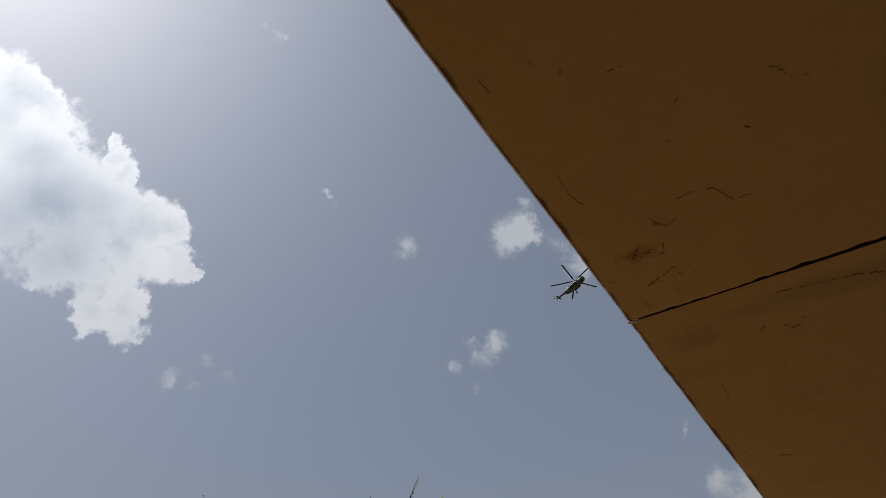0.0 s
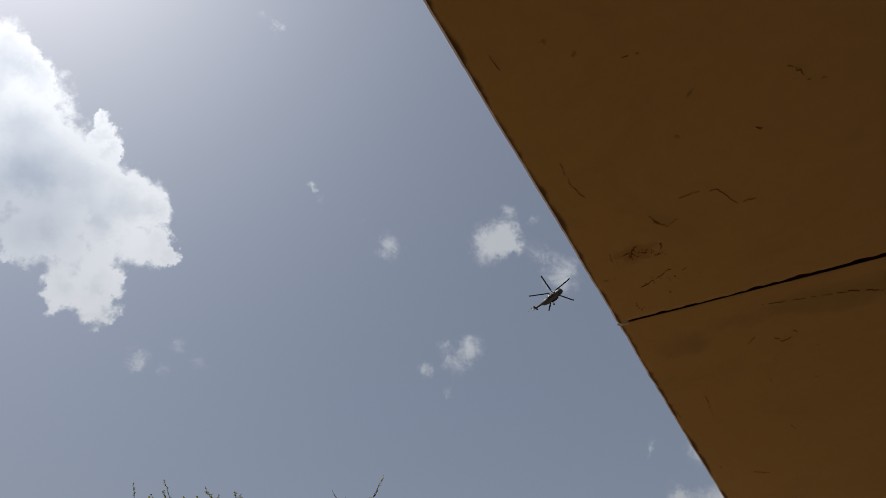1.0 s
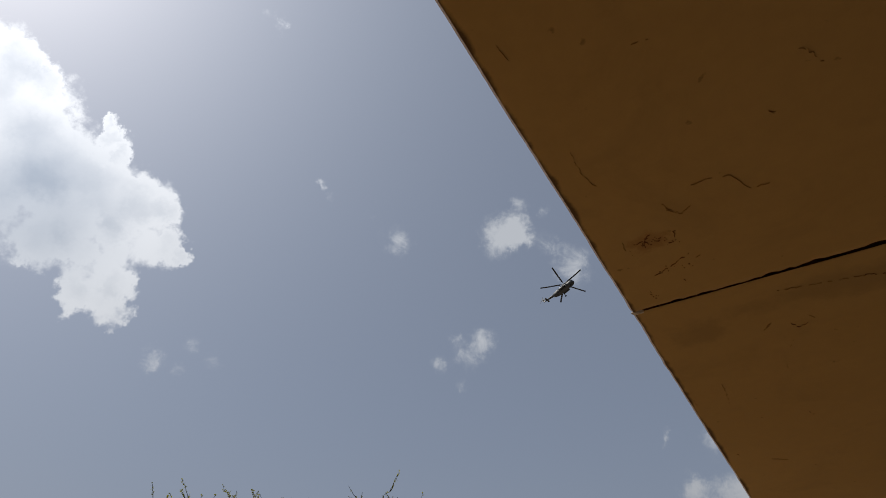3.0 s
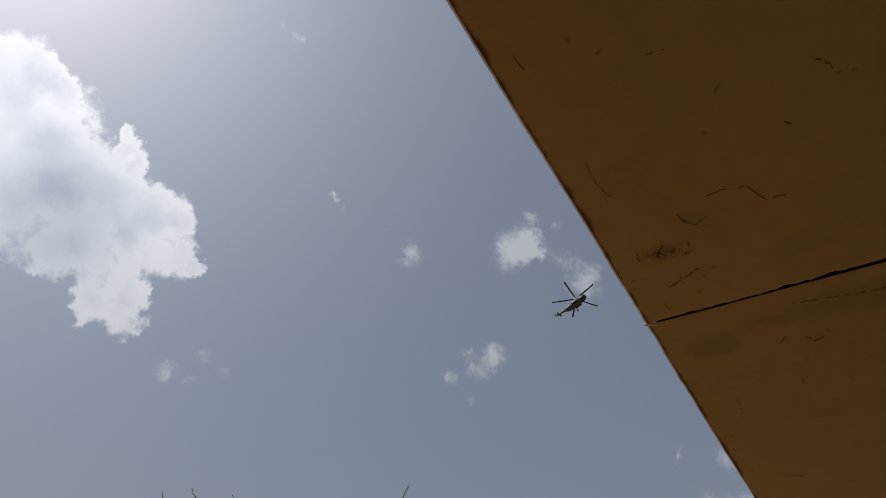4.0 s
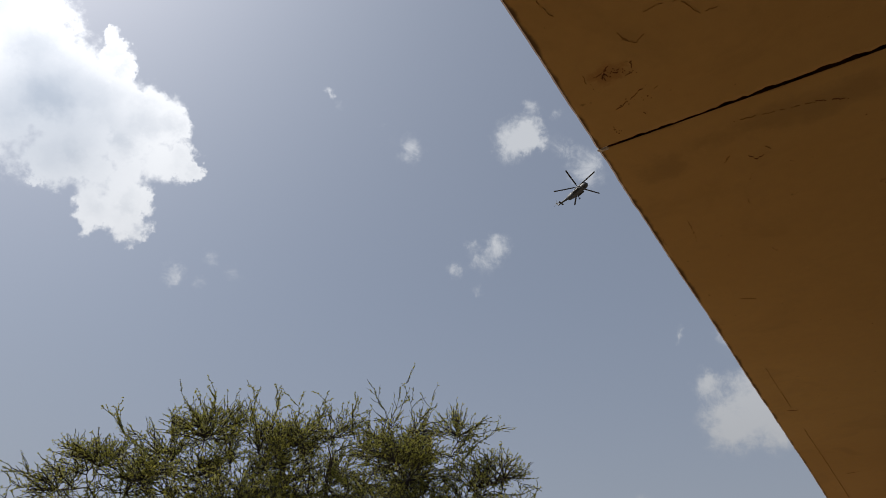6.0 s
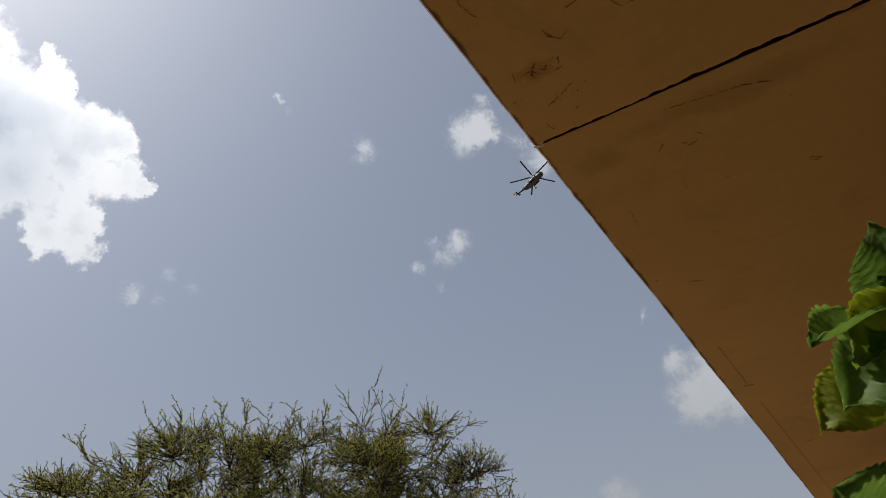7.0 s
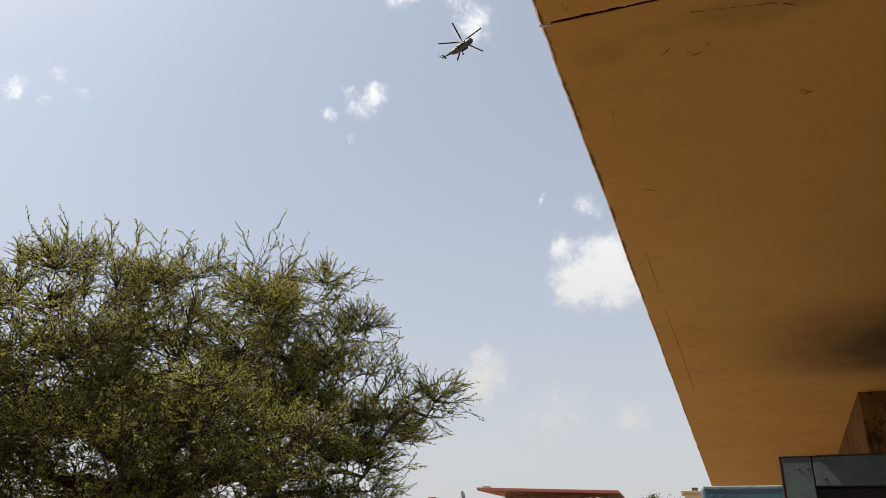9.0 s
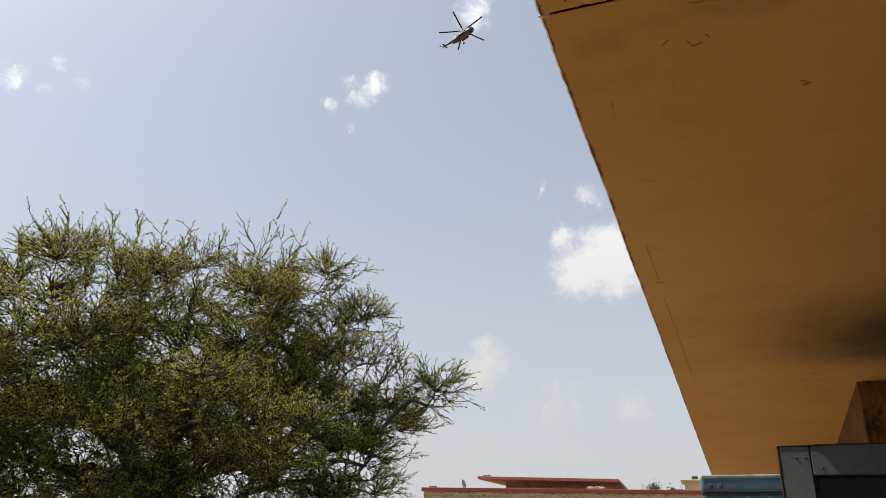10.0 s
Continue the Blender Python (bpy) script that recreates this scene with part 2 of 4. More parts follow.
M_GROUND = material("dry_earth", ((0.245, 0.192, 0.132), (0.175, 0.135, 0.094)), 0.95, 0.7, 12.0, 0.6)
M_PLINTH = material("cement_floor", ((0.14, 0.125, 0.11), (0.10, 0.09, 0.08)), 0.9, 2.0, 30.0, 0.3)
M_GREY = material("grey_enamel", ((0.088, 0.120, 0.118), (0.062, 0.088, 0.090)), 0.5, 5.0, 40.0, 0.15, extra=rubbed)
M_BLUE = material("blue_enamel", ((0.085, 0.165, 0.215), (0.065, 0.13, 0.18)), 0.42, 6.0, 40.0, 0.15)
M_BLUE_WORN = material("chalky_blue", ((0.30, 0.34, 0.34), (0.13, 0.20, 0.245)), 0.7, 12.0, 60.0, 0.2)
M_RUST = material("rusty_edge", ((0.10, 0.05, 0.03), (0.05, 0.03, 0.02)), 0.9, 20.0, 80.0, 0.5)
M_DARK = material("dark_inside", ((0.07, 0.065, 0.06), (0.05, 0.045, 0.04)), 0.9, 5.0, 40.0, 0.2)
M_BARK = material("grey_brown_bark", ((0.085, 0.062, 0.045), (0.045, 0.033, 0.025)), 0.95, 4.0, 30.0, 0.8)
M_TWIG = material("olive_twig", ((0.038, 0.030, 0.018), (0.024, 0.019, 0.012)), 0.9, 8.0, 40.0, 0.3)
M_STONE = material("rough_stone", ((0.33, 0.24, 0.15), (0.24, 0.17, 0.11)), 0.95, 0.8, 6.0, 0.5, extra=courses)
M_COPING = material("red_oxide", ((0.33, 0.085, 0.06), (0.25, 0.07, 0.05)), 0.85, 1.5, 12.0, 0.3)
M_SLAB = material("pink_plaster", ((0.42, 0.22, 0.17), (0.34, 0.17, 0.13)), 0.9, 1.5, 12.0, 0.3)
M_CREAM = material("cream_plaster", ((0.72, 0.58, 0.34), (0.64, 0.50, 0.28)), 0.9, 1.0, 10.0, 0.3)
M_DISH = material("dish_grey", ((0.32, 0.36, 0.37), (0.25, 0.28, 0.29)), 0.5, 3.0, 30.0, 0.1)
M_HELI = material("olive_drab", ((0.034, 0.036, 0.036), (0.024, 0.026, 0.027)), 0.6, 0.5, 3.0, 0.1)
M_BELLY = material("pale_belly", ((0.055, 0.058, 0.064), (0.04, 0.043, 0.047)), 0.6, 0.5, 3.0, 0.1)
M_BLADE = material("black_blade", ((0.02, 0.02, 0.022), (0.03, 0.03, 0.03)), 0.7, 1.0, 5.0, 0.1)
M_GLASS = material("dark_glazing", ((0.02, 0.025, 0.03), (0.03, 0.035, 0.04)), 0.15, 1.0, 5.0, 0.0, specular=0.7)


def leaf_material(name, dark, light, translucent, island=True, rough=0.6, scale=2.0):
    mat = bpy.data.materials.new(name)
    mat.use_nodes = True
    n = Nodes(mat.node_tree)
    n.tree.nodes.clear()
    place = n.add("ShaderNodeTexCoord").outputs["Object"]
    spot = n.noise(place, scale, 5.0, 0.6)
    mixed = n.ramp(spot, 0.35, 0.65)
    if island:
        each = n.add("ShaderNodeNewGeometry").outputs["Random Per Island"]
        mixed = n.math("ADD", n.math("MULTIPLY", mixed, 0.5), n.math("MULTIPLY", each, 0.5))
    colour = n.mix(mixed, dark, light)
    shader = n.add("ShaderNodeBsdfPrincipled", {"Base Color": colour, "Roughness": rough, "Specular IOR Level": 0.35}).outputs[0]
    glow = n.add("ShaderNodeBsdfTranslucent", {"Color": n.mix(0.5, colour, light)}).outputs[0]
    shader = n.add("ShaderNodeMixShader", {0: translucent, 1: shader, 2: glow}).outputs[0]
    n.tree.links.new(shader, n.add("ShaderNodeOutputMaterial").inputs[0])
    return mat


M_LEAF = leaf_material("acacia_leaf", (0.062, 0.080, 0.015), (0.41, 0.385, 0.060), 0.38, scale=0.8)
M_FAR_LEAF = leaf_material("far_leaf", (0.04, 0.06, 0.02), (0.08, 0.10, 0.03), 0.3)


# ---- mesh helpers ----
def part(name, bm, mat, parent=None, label="", smooth=False):
    """Links a bmesh as one mesh object, under a thing or part if given."""
    mesh = bpy.data.meshes.new(name)
    if smooth:
        for face in bm.faces:
            face.smooth = True
    bm.to_mesh(mesh)
    bm.free()
    mesh.materials.append(mat)
    ob = new(name, mesh)
    if parent is not None:
        ob.parent = parent
    return tagged(ob, label)


def raw(name, verts, faces, mat, parent=None, label=""):
    mesh = bpy.data.meshes.new(name)
    if isinstance(faces, np.ndarray):
        mesh.vertices.add(len(verts))
        mesh.vertices.foreach_set("co", np.asarray(verts, np.float32).ravel())
        mesh.loops.add(faces.size)
        mesh.loops.foreach_set("vertex_index", faces.astype(np.int32).ravel())
        mesh.polygons.add(len(faces))
        mesh.polygons.foreach_set("loop_start", np.arange(0, faces.size, faces.shape[1], dtype=np.int32))
        mesh.update(calc_edges=True)
    else:
        mesh.from_pydata([tuple(v) for v in verts], [], faces)
        mesh.update()
    mesh.materials.append(mat)
    ob = new(name, mesh)
    if parent is not None:
        ob.parent = parent
    return tagged(ob, label)


def box(bm, x0, x1, y0, y1, z0, z1, bevel=0.0, m=None):
    """Adds a box, its edges rounded by bevel."""
    made = bmesh.ops.create_cube(bm, size=1.0)["verts"]
    for v in made:
        v.co = Vector((x0 + (v.co.x + 0.5) * (x1 - x0), y0 + (v.co.y + 0.5) * (y1 - y0), z0 + (v.co.z + 0.5) * (z1 - z0)))
    if bevel:
        edges = list({e for v in made for e in v.link_edges})
        made = bmesh.ops.bevel(bm, geom=edges, offset=bevel, segments=3, profile=0.5, affect="EDGES", clamp_overlap=True)["verts"]
    if m is not None:
        bmesh.ops.transform(bm, matrix=m, verts=list(set(made)))
    return bm


def tube(bm, points, radii, sides=8, cap=True):
    """Adds a tapered tube along points."""
    rings = []
    points = [Vector(p) for p in points]
    for i, p in enumerate(points):
        along = (points[min(i + 1, len(points) - 1)] - points[max(i - 1, 0)]).normalized()
        side = along.orthogonal().normalized()
        if rings:
            side = (last - along * last.dot(along)).normalized()
        last = side
        up = along.cross(side)
        rings.append([bm.verts.new(p + (side * math.cos(a) + up * math.sin(a)) * radii[i])
                      for a in (2 * math.pi * k / sides for k in range(sides))])
    for a, b in zip(rings, rings[1:]):
        for k in range(sides):
            bm.faces.new((a[k], a[(k + 1) % sides], b[(k + 1) % sides], b[k]))
    if cap:
        bm.faces.new(rings[0][::-1])
        bm.faces.new(rings[-1])
    return bm


def empty(name, m, label, category, group=""):
    ob = new(name)
    ob.matrix_world = m
    return tagged(ob, label, category, group)


# ---- ground ----
def ground():
    rnd = np.random.default_rng(5)
    rings = [0, 6, 12, 20, 30, 45, 70, 120, 250, 600, 1500, 4000]
    verts, faces, sides = [(0, 0, 0)], [], 48
    for r in rings[1:]:
        for k in range(sides):
            a = 2 * math.pi * k / sides
            verts.append((r * math.cos(a), r * math.sin(a), 0.0 if r < 15 else float(rnd.normal(0, 0.04))))
    for k in range(sides):
        faces.append((0, 1 + k, 1 + (k + 1) % sides))
    for i in range(len(rings) - 2):
        for k in range(sides):
            a, b = 1 + i * sides, 1 + (i + 1) * sides
            faces.append((a + k, b + k, b + (k + 1) % sides, a + (k + 1) % sides))
    ob = raw("ground", verts, faces, M_GROUND)
    return tagged(ob, "dry sandy earth ground of the open yard", "ground", kind="structure")


ground()

# ---- canopy slab, in two pours with an open joint between them ----
SOFFIT = 2.9


def ragged(y, seed):
    """Unevenness of a cast edge."""
    return (noise.noise((y * 1.1, seed, 0)) * 0.006 - 0.004 + noise.noise((y * 5.0, seed, 3)) * 0.003 + noise.noise((y * 19.0, seed, 7)) * 0.0025)


def slab_piece(name, y0, y1, open_low, open_high, label):
    """A slab panel with a ragged outer edge at x = 0 and ragged joint faces."""
    bm = bmesh.new()
    steps = [y0 + (y1 - y0) * (k / 260) for k in range(261)]
    depth = 4.2
    cols = [0.0, 0.004, 0.014, 0.026, 0.038, 0.05] + [0.05 + 0.013 * k for k in range(1, 131)] + [1.74 + (depth - 1.74) * k / 30 for k in range(1, 31)]
    grid = []
    xs = cols
    ys = steps if (y1 - y0) < 12 else [y0 + (y1 - y0) * (k / 300) ** 2 for k in range(301)]

    def joint(x, side):
        gap = 0.0090 + 0.005 * min(max(x - 0.1, 0), 1.2)
        wave = noise.noise((x * 2.2, 4.0, 0)) * 0.010 + noise.noise((x * 9.0, 9.0, 0)) * 0.005
        rag = noise.noise((x * 26.0, 20.0 + side * 5, 0)) * 0.0085 + noise.noise((x * 70.0, 31.0 + side * 5, 0)) * 0.0055
        return wave + side * gap + rag

    for j, y in enumerate(ys):
        row = []
        for i, x in enumerate(xs):
            px, py, pz = x, y, SOFFIT
            if i == 0:
                px, pz = ragged(y, 2.0), SOFFIT + 0.005
            elif i == 1:
                px = 0.006 + ragged(y, 2.0)
            if open_high and j == len(ys) - 1:
                py = joint(x, -1)
            if open_low and j == 0:
                py = joint(x, 1)
            pz += noise.noise((px * 0.9, py * 0.7, 1.0)) * 0.003 + noise.noise((px * 4.0, py * 4.0, 5.0)) * 0.0006
            row.append(bm.verts.new((px, py, pz)))
        grid.append(row)
    for a, b in zip(grid, grid[1:]):
        for i in range(len(xs) - 1):
            bm.faces.new((a[i], b[i], b[i + 1], a[i + 1]))
    top = {}

    def lifted(v):
        if v not in top:
            top[v] = bm.verts.new((v.co.x, v.co.y, SOFFIT + 0.13))
        return top[v]

    rim = [row[0] for row in grid]
    for a, b in zip(rim, rim[1:]):
        bm.faces.new((a, lifted(a), lifted(b), b))
    for a, b in zip(grid[0], grid[0][1:]):
        bm.faces.new((a, b, lifted(b), lifted(a)))
    for a, b in zip(grid[-1], grid[-1][1:]):
        bm.faces.new((a, lifted(a), lifted(b), b))
    for a, b in zip([r[-1] for r in grid], [r[-1] for r in grid][1:]):
        bm.faces.new((a, b, lifted(b), lifted(a)))
    loop = [lifted(v) for v in rim] + [lifted(v) for v in grid[-1][1:]] + [lifted(r[-1]) for r in grid[-2::-1]] + [lifted(v) for v in grid[0][-2:0:-1]]
    bm.faces.new(loop)
    bmesh.ops.recalc_face_normals(bm, faces=bm.faces[:])
    for face in bm.faces:
        middle = face.calc_center_median()
        if abs(middle.y) < 0.05 and abs(face.normal.z) < 0.4 and middle.x > 0.006:
            face.material_index = 1
        face.smooth = face.normal.z < -0.95
        # the chamfer takes the pale colour that paints in its bright rim
        if middle.x < 0.004 and -0.95 < face.normal.z < -0.2:
            face.material_index = 2
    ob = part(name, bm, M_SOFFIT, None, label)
    ob.data.materials.append(M_CRACK)
    ob.data.materials.append(M_LIP)
    return ob


near_slab = tagged(slab_piece("canopy_slab", -7.0, 0.0, False, True, "ochre limewashed concrete canopy slab with rust scars and hairline cracks"),
                   category="canopy slab", group="canopy slabs", kind="structure")
far_slab = tagged(slab_piece("canopy_slab", 0.0, 26.0, True, False, "long ochre limewashed concrete canopy slab with a painted-in patch of shade"),
                  category="canopy slab", group="canopy slabs", kind="structure")


def joint_backing():
    """Dark backing added deep in the joint between the two slabs."""
    bm = bmesh.new()
    box(bm, 0.03, 4.2, -0.05, 0.05, SOFFIT + 0.045, SOFFIT + 0.128)
    return tagged(part("joint_filler", bm, M_CRACK, None, "dark backing added behind the open slab joint"), category="joint", kind="structure")


joint_backing()


# ---- scars on the underside ----
def scar(points, width, parent, name="crack", mat=None, seed=0):
    """A thin wandering crack or flake, 2 mm proud of the underside."""
    rnd = random.Random(seed)
    path = []
    for (x0, y0), (x1, y1) in zip(points, points[1:]):
        count = max(2, int(math.hypot(x1 - x0, y1 - y0) / 0.006))
        for k in range(count):
            f = k / count
            path.append((x0 + (x1 - x0) * f + rnd.uniform(-1, 1) * 0.0034, y0 + (y1 - y0) * f + rnd.uniform(-1, 1) * 0.0034))
    path.append(points[-1])
    bm = bmesh.new()
    low, high = [], []
    for k, (x, y) in enumerate(path):
        ax, ay = path[max(k - 1, 0)]
        bx, by = path[min(k + 1, len(path) - 1)]
        d = math.hypot(bx - ax, by - ay) or 1
        nx, ny = -(by - ay) / d, (bx - ax) / d
        w = 0.40 * width * (0.35 + 0.65 * math.sin(math.pi * min(max(k / (len(path) - 1), 0.05), 0.95))) * rnd.uniform(0.55, 1.3)
        z = SOFFIT + noise.noise((x * 0.9, y * 0.7, 1.0)) * 0.003 + noise.noise((x * 4.0, y * 4.0, 5.0)) * 0.0006
        low.append([bm.verts.new((x + nx * w * s, y + ny * w * s, z - 0.0022 * (1 - abs(s)) - 0.0004)) for s in (-1, 0, 1)])
    gap = 0
    for a, b in zip(low, low[1:]):
        gap = gap - 1 if gap else (rnd.randint(1, 3) if rnd.random() < 0.16 else 0)
        if gap:
            continue
        for i in range(2):
            bm.faces.new((a[i], b[i], b[i + 1], a[i + 1]))
    return part(name, bm, mat or M_SCAR, parent)


def star(x, y, size, parent, seed):
    """Rust burst: short scars out of one point."""
    rnd = random.Random(seed)
    for k in range(6):
        a = rnd.uniform(0, 6.28)
        r = size * rnd.uniform(0.4, 1.0)
        scar([(x + math.cos(a) * 0.004, y + math.sin(a) * 0.004), (x + math.cos(a) * r, y + math.sin(a) * r)], 0.0040, near_slab, "rust_scar", M_RUSTY, seed + k)


scar([(0.218, -0.431), (0.226, -0.401), (0.252, -0.371), (0.279, -0.390)], 0.0022, near_slab, seed=1)
scar([(0.216, -0.318), (0.207, -0.285), (0.192, -0.273)], 0.0045, near_slab, mat=M_RUSTY, seed=2)
scar([(0.159, -0.301), (0.182, -0.284)], 0.0035, near_slab, mat=M_RUSTY, seed=3)
scar([(0.115, -0.150), (0.157, -0.170), (0.224, -0.207)], 0.0028, near_slab, mat=M_RUSTY, seed=4)
scar([(0.078, -0.088), (0.075, -0.068)], 0.004, near_slab, mat=M_RUSTY, seed=5)
scar([(0.178, -0.102), (0.184, -0.090)], 0.003, near_slab, mat=M_RUSTY, seed=6)
scar([(0.079, -0.329), (0.077, -0.297)], 0.003, near_slab, seed=7)
scar([(0.240, -0.182), (0.251, -0.185)], 0.003, near_slab, seed=8)
scar([(0.408, 0.266), (0.427, 0.302), (0.453, 0.287)], 0.0042, far_slab, mat=M_RUSTY, seed=9)
scar([(0.463, 0.251), (0.476, 0.269)], 0.002, far_slab, seed=10)
scar([(0.329, 0.268), (0.355, 0.243)], 0.0022, far_slab, seed=11)
scar([(0.077, -0.700), (0.077, -0.619), (0.094, -0.568)], 0.0024, near_slab, seed=15)
scar([(0.219, -0.403), (0.235, -0.385)], 0.0024, near_slab, seed=17)
scar([(0.515, -0.608), (0.522, -0.595)], 0.003, near_slab, seed=18)
scar([(0.057, -1.052), (0.068, -0.991)], 0.002, near_slab, seed=19)
scar([(0.756, 0.628), (0.778, 0.656), (0.803, 0.639)], 0.003, far_slab, mat=M_RUSTY, seed=20)
scar([(0.380, 0.410), (0.399, 0.365)], 0.002, far_slab, seed=21)
scar([(0.337, 0.264), (0.353, 0.239)], 0.002, far_slab, seed=22)
scar([(0.369, 0.897), (0.378, 0.908)], 0.0035, far_slab, mat=M_RUSTY, seed=23)
scar([(0.354, 0.506), (0.355, 0.537)], 0.003, far_slab, seed=24)
scar([(0.051, 1.129), (0.057, 1.147)], 0.004, far_slab, mat=M_RUSTY, seed=25)
scar([(0.006, 0.565), (0.019, 0.651)], 0.004, far_slab, seed=26)
scar([(0.105, 2.065), (0.110, 2.409), (0.117, 2.713)], 0.004, far_slab, mat=M_SCAR, seed=40)
scar([(0.119, 3.137), (0.137, 4.027), (0.154, 4.995), (0.178, 6.302)], 0.005, far_slab, mat=M_SCAR, seed=41)
scar([(0.088, 2.764), (0.146, 2.781)], 0.008, far_slab, mat=M_RUSTY, seed=42)
scar([(0.229, 4.325), (0.305, 4.306)], 0.008, far_slab, mat=M_RUSTY, seed=43)
scar([(1.410, 5.215), (1.516, 5.561)], 0.012, far_slab, mat=M_RUSTY, seed=44)
scar([(1.297, 6.263), (1.423, 6.485)], 0.014, far_slab, mat=M_RUSTY, seed=45)
scar([(0.401, 0.079), (0.541, 0.105), (0.634, 0.120)], 0.003, far_slab, mat=M_SCAR, seed=46)
scar([(0.633, 0.115), (0.718, 0.154)], 0.005, far_slab, mat=M_RUSTY, seed=47)
scar([(0.762, 0.624), (0.804, 0.652)], 0.005, far_slab, mat=M_SCAR, seed=48)
scar([(0.135, 0.543), (0.126, 0.708)], 0.005, far_slab, mat=M_SCAR, seed=49)
scar([(0.167, 1.236), (0.236, 1.276)], 0.008, far_slab, mat=M_SCAR, seed=50)
scar([(0.367, 0.877), (0.373, 0.912)], 0.005, far_slab, mat=M_RUSTY, seed=51)
scar([(0.298, -0.460), (0.341, -0.463), (0.393, -0.452), (0.425, -0.384), (0.471, -0.380)], 0.0022, near_slab, mat=M_SCAR, seed=52)
scar([(0.595, -0.752), (0.618, -0.728), (0.639, -0.681)], 0.0025, near_slab, mat=M_SCAR, seed=53)
scar([(0.510, -0.608), (0.529, -0.594)], 0.003, near_slab, mat=M_SCAR, seed=54)
scar([(0.298, -0.922), (0.337, -0.915)], 0.003, near_slab, mat=M_SCAR, seed=55)
star(0.131, -0.312, 0.034, near_slab, 60)


def flecks(x, y, rx, ry, count, parent, seed):
    """Small rust pocks strewn about a place, each a low ragged lens."""
    rnd = random.Random(seed)
    for k in range(count):
        px, py = x + rnd.gauss(0, rx), y + rnd.gauss(0, ry)
        r = rnd.uniform(0.0012, 0.0032)
        bm = bmesh.new()
        rim = [bm.verts.new((px + r * rnd.uniform(0.6, 1.4) * math.cos(a), py + r * rnd.uniform(0.6, 1.4) * math.sin(a), SOFFIT - 0.0002))
               for a in (j * math.pi / 4 for j in range(8))]
        top = bm.verts.new((px, py, SOFFIT - 0.0034))
        for a, b in zip(rim, rim[1:] + rim[:1]):
            bm.faces.new((a, b, top))
        part("rust_pock", bm, M_RUSTY, parent)


flecks(0.135, -0.30, 0.030, 0.014, 16, near_slab, 70)
flecks(0.195, -0.285, 0.016, 0.012, 8, near_slab, 71)
flecks(0.165, -0.17, 0.040, 0.018, 8, near_slab, 72)
flecks(0.08, -0.07, 0.006, 0.012, 5, near_slab, 73)
flecks(0.62, 0.9, 0.25, 0.5, 10, far_slab, 74)
# chipped pale corner where the joint meets the outer edge
bm = bmesh.new()
bmesh.ops.create_icosphere(bm, subdivisions=2, radius=1.0)
for v in bm.verts:
    v.co = Vector((0.012 + v.co.x * 0.020, 0.002 + v.co.y * 0.007 + v.co.x * 0.003, SOFFIT + 0.002 + v.co.z * 0.006)) + v.co * 0.003 * noise.noise(v.co * 3)
part("chip", bm, M_CHIP, far_slab, "pale freshly broken corner of the slab")


# ---- building behind the canopy, and an added shading wall ----
def walls():
    bm = bmesh.new()
    box(bm, 0.0, 4.4, 0.0, 18.5, 0.0, SOFFIT + 0.004, 0.012, pose(1.80, 6.95, 0.0, 0, 0, -5.1))
    block = tagged(part("wall_north", bm, M_WALL, None, "stained ochre plaster wall corner with brown streaks"), category="wall", kind="structure")
    bm = bmesh.new()
    box(bm, 4.15, 4.4, -6.9, 6.88, 0.0, SOFFIT + 0.004)
    tagged(part("wall_east", bm, M_WALL, None, "plain ochre plaster back wall under the canopy"), category="wall", kind="structure")
    # added out of view behind the camera: keeps ground bounce off the near soffit
    bm = bmesh.new()
    box(bm, -5.0, 4.145, -2.75, -2.5, 0.0, SOFFIT + 0.002)
    tagged(part("shade_wall", bm, M_WALL, None, "unseen plain ochre wall added to darken the near soffit"), category="wall", kind="structure")
    bm = bmesh.new()
    box(bm, 0.25, 4.1, -2.48, 6.85, 0.004, 0.10, 0.01)
    tagged(part("floor", bm, M_PLINTH, None, "worn cement floor slab under the canopy"), category="floor", kind="structure")
    return block


walls()


